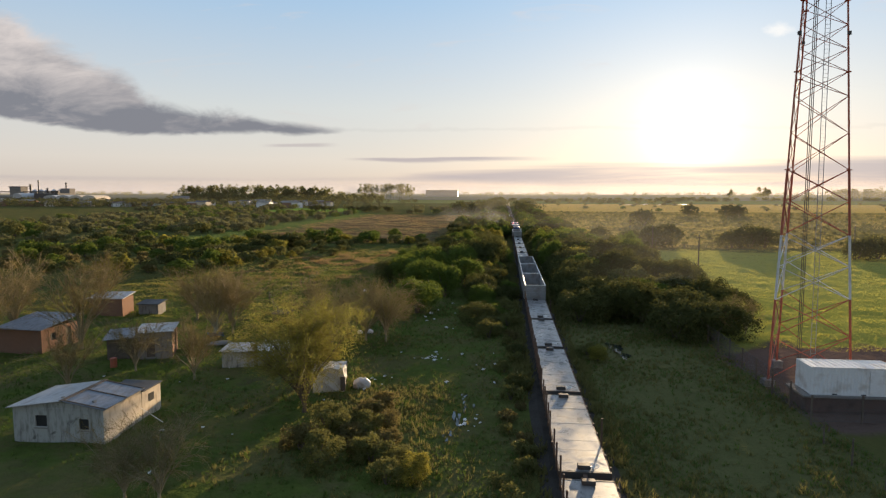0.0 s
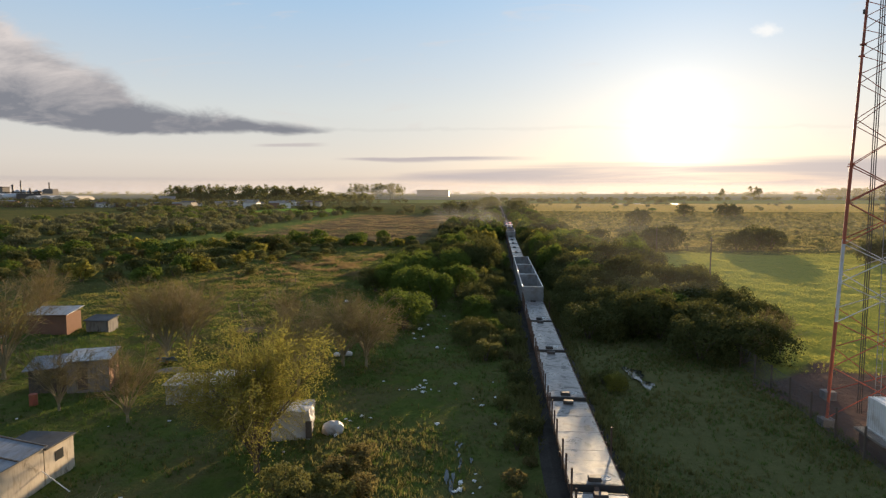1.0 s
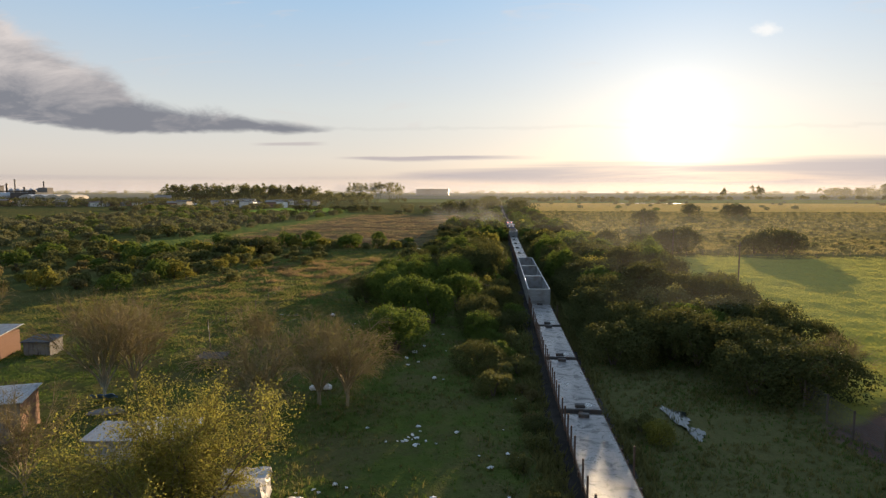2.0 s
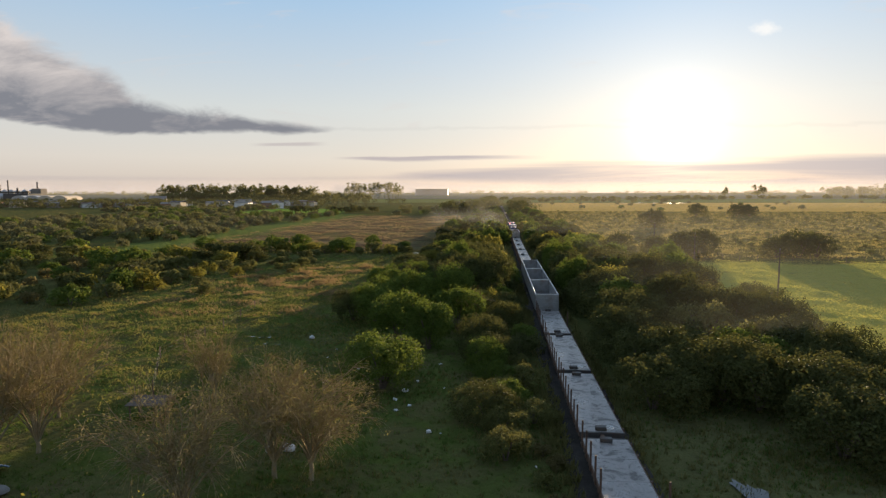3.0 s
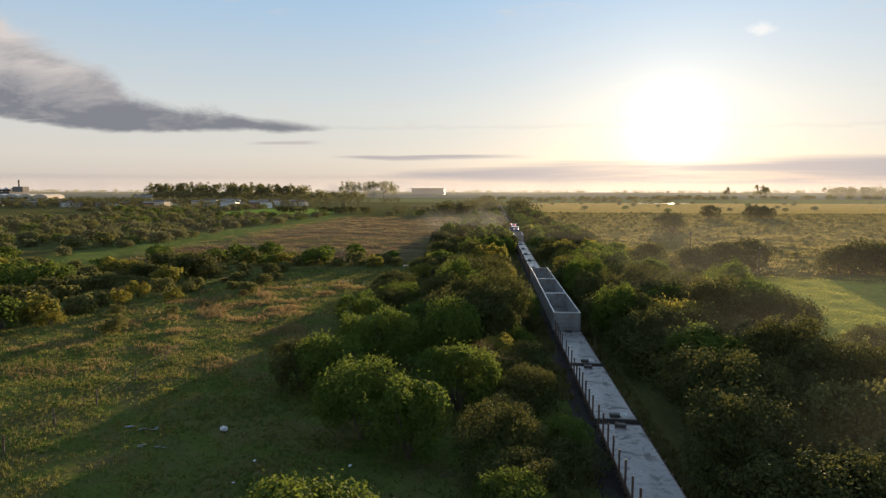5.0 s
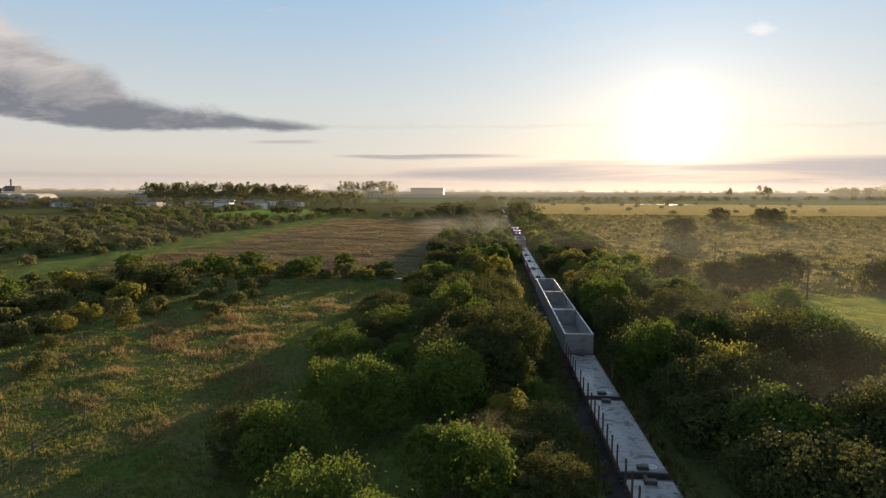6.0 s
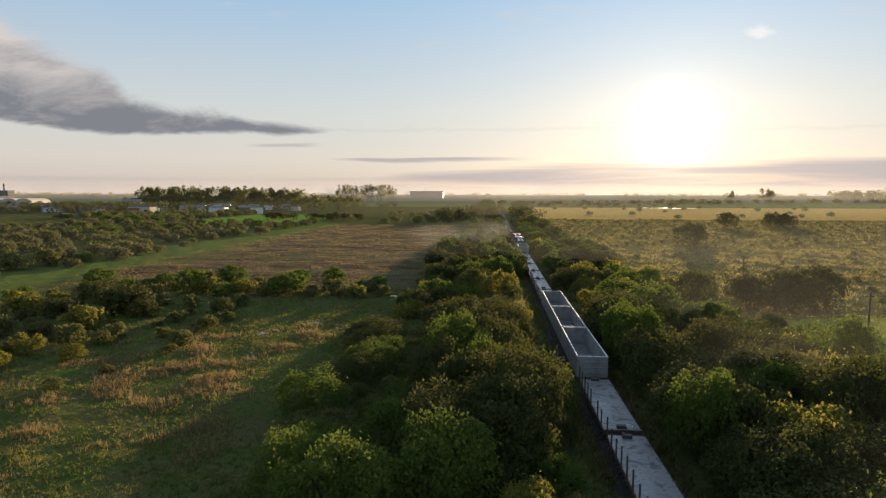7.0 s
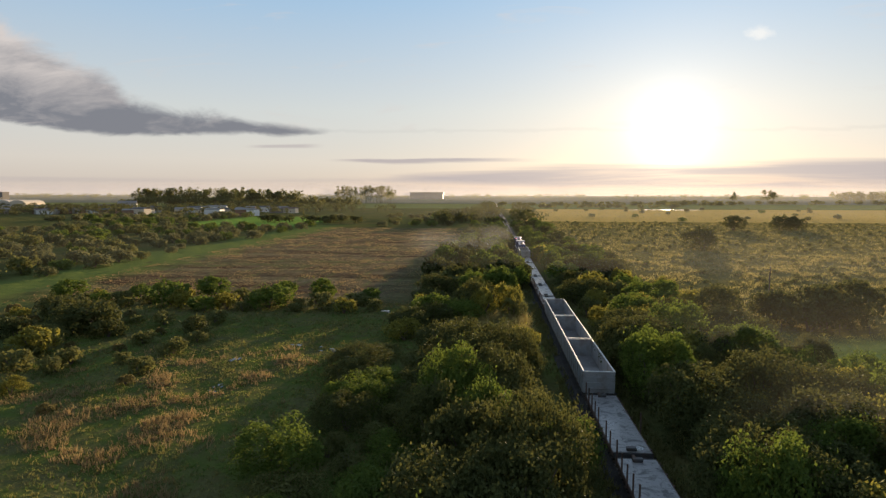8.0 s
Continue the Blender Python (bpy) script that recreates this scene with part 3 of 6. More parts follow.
def bush_points(rng, radius, height, n, lumps):
    """Points and outward ways over a lumpy crown that reaches the ground."""
    k = lumps * 2
    ang = rng.uniform(0, 2 * math.pi, k)
    dist = radius * 0.74 * np.sqrt(rng.uniform(0, 1, k))
    r = radius * rng.uniform(0.15, 0.44, k)
    c = np.stack([dist * np.cos(ang), dist * np.sin(ang), np.zeros(k)], 1)
    c[:, 2] = np.clip(height - r * 0.9 - (dist / radius) ** 2 * height * 0.5 - rng.uniform(0, 0.45, k) * height * (r < radius * 0.3), r * 0.4, None)
    which = rng.choice(k, n, p=r ** 2 / np.sum(r ** 2))
    d = rng.normal(size=(n, 3))
    d[:, 2] += 0.35
    d /= np.linalg.norm(d, axis=1, keepdims=True)
    rad = r[which] * (0.62 + 0.46 * rng.uniform(0, 1, n) ** 0.8)
    sprig = rng.uniform(0, 1, n) < 0.10
    rad = np.where(sprig, rad * rng.uniform(1.05, 1.45, n), rad)
    p = c[which] + d * rad[:, None]
    p += 0.10 * radius * np.stack([np.sin(p[:, 1] * 2.3 + 1), np.sin(p[:, 2] * 2.9 + 2), np.sin(p[:, 0] * 2.6)], 1) * 0.6
    keep = p[:, 2] > 0.05
    for i in range(k):
        inside = np.linalg.norm(p - c[i], axis=1) < r[i] * 0.6
        keep &= ~(inside & (which != i))
    return p[keep], d[keep]


def make_bush(name, label, seed, radius, height, n, size, mat, lumps=9, bark=BARK):
    rng = np.random.default_rng(seed)
    root = thing(name, pose(0, 0, 0), label, "bush", "trackside bushes")
    segs = []
    for i in range(6):
        a = rng.uniform(0, 2 * math.pi)
        tip = (radius * 0.45 * math.cos(a), radius * 0.45 * math.sin(a), height * rng.uniform(0.5, 0.8))
        mid = (tip[0] * 0.4, tip[1] * 0.4, tip[2] * 0.5)
        segs += [((0.1 * math.cos(a), 0.1 * math.sin(a), -0.2), mid, 0.09, 0.06), (mid, tip, 0.06, 0.02)]
    v, f = tubes(segs, 5)
    mesh_object("stem", v, f, bark, root)
    p, d = bush_points(rng, radius, height, n, lumps)
    v, f = cards(p, d + 0.75 * rng.normal(size=d.shape), size, rng)
    mesh_object("crown", v, f, mat, root)
    return root


def make_tree(name, label, seed, height, spread, mat_leaf, bark, leaves, leaf_size, limbs=6, fork=1.3, droop=0.0, twig_mat=None, trunk_r=0.18):
    """A short trunk with a fan of rising limbs, thin twigs and small leaves."""
    rng = np.random.default_rng(seed)
    root = thing(name, pose(0, 0, 0), label, "tree", "autumn trees")
    big = [((0, 0, -0.2), (0.05, 0.03, fork * 0.6), trunk_r * 1.25, trunk_r), ((0.05, 0.03, fork * 0.6), (0, 0, fork), trunk_r, trunk_r * 0.8)]
    fine, tips, ways = [], [], []
    for i in range(limbs):
        a = 2 * math.pi * (i + rng.uniform(-0.3, 0.3)) / limbs
        out = spread * rng.uniform(0.15, 1.0)
        top = height * rng.uniform(0.72, 1.0) - 0.22 * out
        p = np.array([0, 0, fork * rng.uniform(0.75, 1.0)])
        end = np.array([out * math.cos(a), out * math.sin(a), top])
        r = trunk_r * rng.uniform(0.38, 0.58)
        steps = 5
        for s in range(steps):
            f1 = (s + 1) / steps
            q = np.array([end[0] * f1 ** 1.2, end[1] * f1 ** 1.2, fork + (top - fork) * f1 ** 0.9]) + rng.normal(size=3) * 0.12 * f1
            big.append((p, q, r * (1 - 0.17 * s), r * (1 - 0.17 * (s + 1))))
            if s >= 1:
                for j in range(3):
                    w = (q - p) / np.linalg.norm(q - p) + rng.normal(size=3) * 0.42
                    w /= np.linalg.norm(w)
                    ln = height * rng.uniform(0.11, 0.22)
                    m1 = q + w * ln * 0.6
                    fine.append((q, m1, 0.026, 0.016))
                    for k in range(4):
                        w2 = w + rng.normal(size=3) * 0.36 - np.array([0, 0, droop])
                        w2 /= np.linalg.norm(w2)
                        a0 = m1 if k else q + w * ln * 0.35
                        e1 = a0 + w2 * ln * rng.uniform(0.45, 0.8)
                        e2 = e1 + (w2 - np.array([0, 0, droop * 0.8])) * ln * 0.4
                        fine += [(a0, e1, 0.014, 0.010), (e1, e2, 0.010, 0.006)]
                        for g in np.linspace(0, 1, 6):
                            tips.append(a0 + (e2 - a0) * g)
                            ways.append(w2)
            p = q
    v, f = tubes(big, 6)
    mesh_object("trunk", v, f, bark, root)
    v, f = tubes(fine, 3)
    mesh_object("twig_fan", v, f, twig_mat or TWIG_BROWN, root)
    tips, ways = np.array(tips), np.array(ways)
    pick = rng.choice(len(tips), leaves)
    pts = tips[pick] + rng.normal(size=(leaves, 3)) * 0.16
    v, f = cards(pts, rng.normal(size=(leaves, 3)), leaf_size, rng, 1.8)
    mesh_object("crown", v, f, mat_leaf, root)
    return root


def place(proto, x, y, s=1.0, turn=0.0, sz=None, dz=0.0):
    m = pose(x, y, float(ground_z(x, y)) + dz, 0, 0, turn) @ Matrix.Diagonal((s, s, sz or s, 1))
    return copy_thing(proto, m)


def scatter(rng, x0, x1, y0, y1, gap, tries, free=None):
    """Random places in a rectangle, no two nearer than gap."""
    out = []
    for _ in range(tries):
        x, y = rng.uniform(x0, x1), rng.uniform(y0, y1)
        if free is not None and not free(x, y):
            continue
        if all((x - a) ** 2 + (y - b) ** 2 > gap * gap for a, b in out):
            out.append((x, y))
    return out


def remove_thing(ob):
    for o in (*ob.children_recursive, ob):
        bpy.data.objects.remove(o)


class Heap:
    """Many alike plants joined into one object of each material."""

    def __init__(self):
        self.verts, self.faces, self.count = {}, {}, {}

    def add(self, proto, x, y, s, turn, sz):
        m = np.array(pose(x, y, float(ground_z(x, y)), 0, 0, turn) @ Matrix.Diagonal((s, s, sz, 1)))
        for o in proto.children:
            me = o.data
            key = me.materials[0].name
            co = np.empty(len(me.vertices) * 3)
            me.vertices.foreach_get("co", co)
            co = co.reshape(-1, 3) @ m[:3, :3].T + m[:3, 3]
            off = self.count.get(key, 0)
            size = len(me.polygons[0].vertices)
            idx = np.empty(len(me.loops), int)
            me.loops.foreach_get("vertex_index", idx)
            self.verts.setdefault(key, []).append(co)
            self.faces.setdefault(key, []).append(idx.reshape(-1, size) + off)
            self.count[key] = off + len(co)

    def build(self, name, label):
        for key, v in self.verts.items():
            ob = mesh_object(name, np.concatenate(v), np.concatenate(self.faces[key]).tolist(), bpy.data.materials[key])
            tagged(ob, label, "scrub", kind="stuff")


def build_bushes():
    rng = np.random.default_rng(11)
    fine, coarse, loose = {}, {}, {}
    kinds = (
        ("g", "dense bright green broadleaf bush beside the railway", 20, 3.4, 4.3, LEAF_GREEN, 12, 3),
        ("d", "large dark green rounded thicket bush", 40, 3.8, 4.2, LEAF_DARK, 13, 3),
        ("o", "olive green scrub bush with thin foliage", 60, 2.5, 2.7, LEAF_OLIVE, 9, 2),
        ("y", "yellow-green leafy shrub catching the low sun", 80, 2.8, 3.5, LEAF_YELLOW, 10, 2),
        ("r", "brown autumn shrub with dry leaves", 90, 1.8, 2.0, LEAF_RUST, 8, 2),
    )
    for k, label, seed, r, h, mat, lumps, n in kinds:
        area = r * h
        fine[k] = [make_bush("bush", label, seed + i, r, h, int(760 * area), 0.125, mat, lumps) for i in range(n)]
        coarse[k] = [make_bush("bush", label, seed + 5 + i, r, h, int(330 * area), 0.19, mat, lumps) for i in range(2)]
        loose[k] = [make_bush("bush", label, seed + 7 + i, r, h, int(110 * area), 0.34, mat, lumps) for i in range(2)]
    taken = [(-10.5, 180.0, 9.0)]

    def clear(x, y):
        return all((x - a) ** 2 + (y - b) ** 2 > r * r for a, b, r in taken)

    for kind, x, y, s in BUSHES_NEAR:
        ps = fine[kind]
        place(ps[int(rng.integers(len(ps)))], x, y, s * rng.uniform(0.94, 1.06), rng.uniform(0, 360), s * rng.uniform(0.9, 1.08) * (1.25 if y > 95 else 1.0))
        taken.append((x, y, 1.7 * s))
    heap = Heap()
    # thickets along both sides of the line: the nearest are things, the rest one mass
    for (x0, x1, y0, y1, gap, tries, names, lo, hi, near, tall) in BELTS:
        for x, y in scatter(rng, x0, x1, y0, y1, gap, tries, clear):
            k = names[int(rng.integers(len(names)))]
            s = rng.uniform(lo, hi)
            turn, sz = rng.uniform(0, 360), s * tall * rng.uniform(0.8, 1.12)
            ps = (loose, coarse, fine)[near][k]
            p = ps[int(rng.integers(len(ps)))]
            if near:
                place(p, x, y, s, turn, sz)
            else:
                heap.add(p, x, y, s, turn, sz)
    heap.build("thicket", "mixed green scrub thicket along the railway")
    for group in (fine, coarse, loose):
        for ps in group.values():
            for p in ps:
                remove_thing(p)


# kind, x, y, size
BUSHES_NEAR = [
    ("g", -16.6, 85.4, 1.2), ("g", -17.6, 101.5, 1.15), ("g", -11.4, 107.3, 1.0), ("g", -22.3, 110.2, 1.0), ("d", -25.4, 112.1, 0.8),
    ("g", -14.0, 98.7, 0.9), ("g", -18.3, 117.6, 1.1), ("g", -13.1, 120.5, 1.1), ("g", -23.0, 122.3, 0.9), ("o", -8.9, 112.1, 1.0), ("r", -9.4, 115.6, 1.2),
    ("y", -7.9, 118.7, 0.9), ("d", -8.4, 98.1, 0.75),
    ("d", 15.4, 74.6, 1.15), ("d", 19.2, 73.4, 1.15), ("d", 13.3, 82.2, 1.15), ("d", 18.0, 81.0, 1.2), ("o", 21.9, 79.2, 1.3), ("g", 15.4, 90.5, 1.1), ("d", 21.8, 87.8, 1.0),
    ("g", 9.9, 114.7, 1.15), ("d", 16.7, 113.1, 1.3), ("d", 21.0, 109.2, 1.1), ("o", 15.6, 101.7, 1.5), ("d", 24.2, 102.7, 1.1), ("o", 18.6, 95.9, 1.5),
    ("y", 10.6, 125.1, 1.35), ("d", 17.5, 132.0, 1.3), ("d", 22.8, 130.3, 1.2), ("d", 13.1, 138.3, 1.2), ("d", 13.1, 148.4, 1.2), ("d", 18.7, 147.7, 1.1), ("y", 8.1, 147.6, 1.1),
    ("y", 8.8, 161.3, 1.2), ("y", 12.4, 166.8, 1.1), ("y", 9.9, 179.0, 1.1), ("g", 24.7, 154.3, 1.0), ("d", 30.0, 124.3, 0.8),
    ("r", -14.8, 41.5, 0.65), ("r", -12.7, 44.2, 0.6), ("o", -12.8, 39.2, 0.6), ("o", -14.0, 43.0, 0.55), ("r", -13.6, 39.9, 0.6), ("o", -15.7, 44.4, 0.5), ("r", -12.0, 41.3, 0.55), ("o", -10.6, 38.9, 0.4), ("y", -9.6, 36.6, 0.45), ("o", -16.7, 43.0, 0.7), ("r", -13.7, 48.0, 0.7), ("o", -15.8, 38.0, 0.75), ("r", -14.5, 45.9, 0.7), ("o", -11.2, 36.3, 0.5), ("r", -17.6, 40.1, 0.8),
    ("o", 4.1, 65.6, 0.45), ("y", 4.9, 63.6, 0.45),
]
# x0, x1, y0, y1, gap, tries, kinds, smallest, largest, near (2: fine things, 1: things, 0: joined), height by width
BELTS = [
    (-4.6, -3.0, 34, 74, 1.7, 260, "oord", 0.28, 0.45, 1, 1.0),
    (-8.0, -3.8, 72, 100, 2.2, 260, "oodg", 0.45, 0.75, 2, 1.0),
    (-8.5, -5.2, 100, 160, 2.6, 200, "oogd", 0.55, 0.85, 2, 1.25),
    # mostly dark leaf kinds here put the thicket's shade into its colour
    (-15, -7.4, 125, 160, 3.5, 260, "ddgdo", 0.85, 1.2, 2, 1.6),
    (-25, -14, 125, 160, 3.7, 260, "ddgo", 0.75, 1.1, 2, 0.95),
    (-14, -6.4, 160, 215, 4.3, 230, "gdoyo", 0.75, 1.1, 1, 1.45),
    (-23, -14, 160, 215, 4.3, 230, "gdoyo", 0.75, 1.1, 1, 0.9),
    (-23, -4.8, 215, 300, 4.6, 420, "gdooy", 0.8, 1.2, 0, 1.25),
    (-20, -5.0, 300, 475, 5.5, 300, "gdo", 0.9, 1.3, 0, 1.0),
    (5.2, 9.0, 82, 98, 2.7, 120, "ddoo", 0.7, 1.05, 2, 1.1),
    (5.9, 9.2, 98, 165, 3.0, 260, "ddo", 1.0, 1.25, 2, 1.15),
    (8.0, 25, 84, 130, 3.6, 400, "ddoo", 0.8, 1.15, 2, 1.2),
    (4.8, 25, 130, 165, 3.7, 420, "ddoyg", 0.75, 1.15, 2, 1.45),
    (4.8, 25, 165, 215, 4.3, 400, "doyyg", 0.8, 1.15, 1, 1.25),
    (4.8, 22, 215, 300, 4.6, 420, "doyg", 0.8, 1.2, 0, 1.15),
    (4.8, 20, 300, 475, 5.5, 300, "gdo", 0.9, 1.3, 0, 1.0),
    (-92, -28, 195, 207, 3.6, 160, "oogy", 0.5, 1.05, 0, 1.0),
    (-84, -50, 158, 186, 4.2, 130, "oord", 0.45, 0.95, 0, 1.0),
    (-130, -66, 118, 190, 4.6, 420, "oogryd", 0.6, 1.15, 0, 1.0),
    (-75, -48, 128, 160, 6.0, 60, "oory", 0.4, 0.8, 1, 1.0),
]
build_bushes()


def build_low_bushes():
    """Scrub farther off, fewer leaves each."""
    rng = np.random.default_rng(12)
    kinds = []
    for i, mat in enumerate((LEAF_OLIVE, LEAF_HAZED, LEAF_GREEN, LEAF_HAZED)):
        kinds.append(make_bush("bush", "dark bushy tree standing alone in the open pasture", 120 + i, 2.9, 3.0, 900, 0.34, mat, 9))
    lone = [make_bush("tree", "dark bushy tree standing alone in the open pasture", 140 + i, 2.9, 3.1, 3000, 0.20, LEAF_DARK, 10) for i in range(2)]
    for p in lone:
        tagged(p, category="tree", group="pasture trees")
    low = make_bush("bush", "low scrub", 130, 1.4, 1.0, 70, 0.42, LEAF_OLIVE, 5)
    heap = Heap()
    zones = [(-260, -116, 165, 500, 7.0, 900, 0.8, 1.6), (-90, -28, 455, 640, 13, 60, 0.9, 1.6), (60, 620, 545, 900, 34, 80, 0.8, 1.3), (-330, -120, 500, 600, 10, 260, 1.0, 1.8)]
    for x0, x1, y0, y1, gap, tries, lo, hi in zones:
        for x, y in scatter(rng, x0, x1, y0, y1, gap, tries, lambda x, y: not (-212 < x < -126 and 436 < y < 600)):
            s = rng.uniform(lo, hi)
            heap.add(kinds[int(rng.integers(4))], x, y, s, rng.uniform(0, 360), s * rng.uniform(0.8, 1.1))
    for x, y in scatter(rng, 24, 300, 198, 528, 4.8, 2300):
        s = rng.uniform(0.3, 1.15)
        heap.add(low, x, y, s, rng.uniform(0, 360), s)
    heap.build("scrub", "scattered low scrub bushes over the pasture")
    for x, y, s in ((40, 190, 1.9), (44, 192, 2.0), (36, 194, 1.4), (64, 193, 1.5), (69.5, 193.5, 2.0), (74, 194, 1.7), (84, 164, 1.5), (90, 166, 1.7), (97, 164, 1.6), (67, 322, 2.4), (124, 441, 2.3), (153, 449, 2.4), (160, 447, 2.2), (37, 188, 1.6), (34, 194, 1.4)):
        place(lone[int(rng.integers(2))], x, y, s, rng.uniform(0, 360), s * 1.1)
    for k in (*kinds, *lone, low):
        remove_thing(k)


build_low_bushes()


def build_trees():
    rng = np.random.default_rng(13)
    bare = [make_tree("tree", "half-bare autumn tree with a fan of thin pale branches", 200 + i, 7.2, 4.2, LEAF_RUST, BARK_PALE, 6500, 0.055, 15, 0.8, 0.08, None, 0.15) for i in range(3)]
    droop = [make_tree("tree", "leafless brown willow with drooping twigs", 210 + i, 7.0, 4.2, LEAF_TAN, BARK_PALE, 7500, 0.050, 20, 1.2, 0.4, None, 0.15) for i in range(2)]
    willow = make_tree("tree", "wide yellow-green willow with fine leaves", 220, 8.0, 5.1, LEAF_WILLOW, BARK, 52000, 0.052, 34, 0.7, 0.4, TWIG_WILLOW)
    for proto, x, y, s in (
        (bare[0], -40.9, 49.3, 0.72), (bare[1], -38.8, 55.3, 0.66), (bare[2], -31.9, 53.2, 0.72), (bare[0], -37.2, 67.9, 0.98), (bare[1], -36.5, 70.8, 0.98),
        (bare[2], -39.8, 77.0, 0.9), (droop[0], -19.9, 68.7, 0.96), (droop[1], -17.6, 68.4, 0.92), (droop[0], -22.4, 62.8, 1.0), (willow, -19.6, 46.6, 1.0),
        (bare[1], -49.2, 62.1, 1.15), (bare[0], -55.2, 55.5, 1.1), (bare[2], -60.7, 66.5, 1.2), (droop[1], -22.6, 32.2, 0.62), (bare[1], -25.0, 32.8, 0.55),
        (bare[0], 21.8, 76.1, 0.62), (bare[1], 24.1, 76.9, 0.55), (bare[2], -29.8, 81.7, 0.7), (bare[1], -44.5, 77.6, 0.9), (bare[0], -61.8, 83.1, 1.0), (bare[0], -9.8, 111.0, 0.6),
    ):
        place(proto, x, y, s, rng.uniform(0, 360))
    for p in (*bare, *droop, willow):
        remove_thing(p)


build_trees()


def build_grass(name, label, mat, zones, seed, blade=0.42, wide=0.05, stray=0.7, least=0.0, freq=1.0):
    """Tufts of blades, joined: one object."""
    rng = np.random.default_rng(seed)
    pts, scl = [], []
    for x0, x1, y0, y1, count, lo, hi in zones:
        px, py = rng.uniform(x0, x1, count), rng.uniform(y0, y1, count)
        qx, qy = px * freq, py * freq
        clump = np.sin(qx * 0.37 + 1.3 * np.sin(qy * 0.21)) * np.sin(qy * 0.31 + 0.8 * np.sin(qx * 0.17))
        ux, uy = 0.8 * qx + 0.6 * qy, 0.8 * qy - 0.6 * qx
        clump = 0.7 * clump + 0.7 * np.sin(ux * 0.23 + 1.7 * np.sin(uy * 0.13)) * np.sin(uy * 0.19 + 1.9 * np.sin(ux * 0.11)) + stray * rng.normal(size=count)
        ok = (clump > least) & (np.abs(px) > 1.8)
        bank = 0.16 - (np.abs(px[ok]) - 1.75) * 0.378
        pts.append(np.stack([px[ok], py[ok], np.maximum(ground_z(px[ok], py[ok]), bank) - 0.03], 1))
        scl.append(rng.uniform(lo, hi, ok.sum()))
    p, s = np.concatenate(pts), np.concatenate(scl)
    blades = 5
    n = len(p) * blades
    base = np.repeat(p, blades, 0) + np.concatenate([rng.normal(size=(n, 2)) * 0.09, np.zeros((n, 1))], 1) * np.repeat(s, blades)[:, None]
    s = np.repeat(s, blades)[:, None]
    a = rng.uniform(0, 2 * math.pi, n)
    side = np.stack([np.cos(a), np.sin(a), np.zeros(n)], 1)
    lean = rng.normal(size=(n, 3)) * 0.35
    lean[:, 2] = 1.0
    tip = base + lean * blade * s * rng.uniform(0.6, 1.2, (n, 1))
    w = side * wide * s
    v = np.stack([base - w, base + w, tip], 1).reshape(-1, 3)
    f = np.arange(3 * n).reshape(n, 3).tolist()
    tagged(mesh_object(name, v, f, mat), label, "grass", kind="stuff")


build_grass("grass", "short green grass tufts", GRASS_GREEN, [(-60, -3, 34, 130, 42000, 0.35, 0.8), (-70, -18, 110, 200, 15000, 0.4, 0.8), (3, 19, 34, 85, 9000, 0.35, 0.8)], 301)
build_grass("meadow_grass", "sunlit yellow-green meadow grass", GRASS_MEADOW, [(19, 100, 70, 186, 120000, 0.28, 0.5)], 304, 0.42, 0.05, 3.0)
build_grass("rough_grass", "olive and yellow-green grass tufts on the waste ground", GRASS_ROUGH, [(-74, -20, 78, 130, 70000, 0.25, 0.65), (-66, -24, 126, 190, 26000, 0.25, 0.6)], 308, 0.36, 0.05, 0.45, 0.1, 2.6)
build_grass("dry_grass", "olive and straw coloured rough grass", GRASS_OLIVE, [(-80, -18, 84, 205, 30000, 0.45, 1.0), (22, 150, 188, 340, 26000, 0.8, 1.5), (20, 300, 330, 525, 15000, 1.2, 2.2), (3, 19, 34, 85, 4000, 0.45, 1.0), (-30, -3, 34, 90, 6500, 0.3, 1.0), (-3.4, -1.9, 30, 230, 5200, 0.7, 1.6), (1.9, 3.4, 30, 230, 4200, 0.7, 1.6), (-19, -9, 36, 54, 1300, 0.4, 1.1), (3, 17, 30, 85, 4000, 0.5, 1.2)], 302)
build_grass("reddish_grass", "rust-coloured tall tussock grass", GRASS_RED, [(-58, -34, 136, 172, 7000, 0.7, 1.5), (-48, -30, 130, 166, 4500, 0.7, 1.5), (-62, -42, 112, 145, 3600, 0.6, 1.3), (-44, -30, 112, 134, 2600, 0.6, 1.3)], 303, 0.42, 0.034, 0.30, 0.50, 1.5)
build_grass("dry_reeds", "tall tan dry reeds beside the railway", GRASS_STRAW, [(-17, -4.4, 166, 194, 3800, 1.4, 2.4), (4.6, 8, 140, 190, 700, 1.0, 1.8)], 307, 0.85, 0.022, 0.9, -0.5)
# a paler grass than the rest paints sunlit streaks over the pasture
build_grass("straw_grass", "tall pale straw tussocks lit by the low sun", GRASS_STRAW, [(20, 130, 190, 300, 15000, 0.9, 2.2), (20, 300, 290, 525, 17000, 1.2, 2.6), (40, 420, 540, 860, 6000, 1.6, 2.6)], 305, 0.36, 0.045, 0.4, 0.2)
build_grass("stubble", "rust and straw coloured stubble in drifts over the brown field", GRASS_RED, [(-106, -24, 200, 300, 22000, 0.4, 1.0), (-106, -24, 300, 445, 14000, 0.7, 1.4)], 306, 0.34, 0.04, 0.35, 0.1)


# ---- train ----
FLAT_LEN, GOND_LEN = 12.85, 13.0


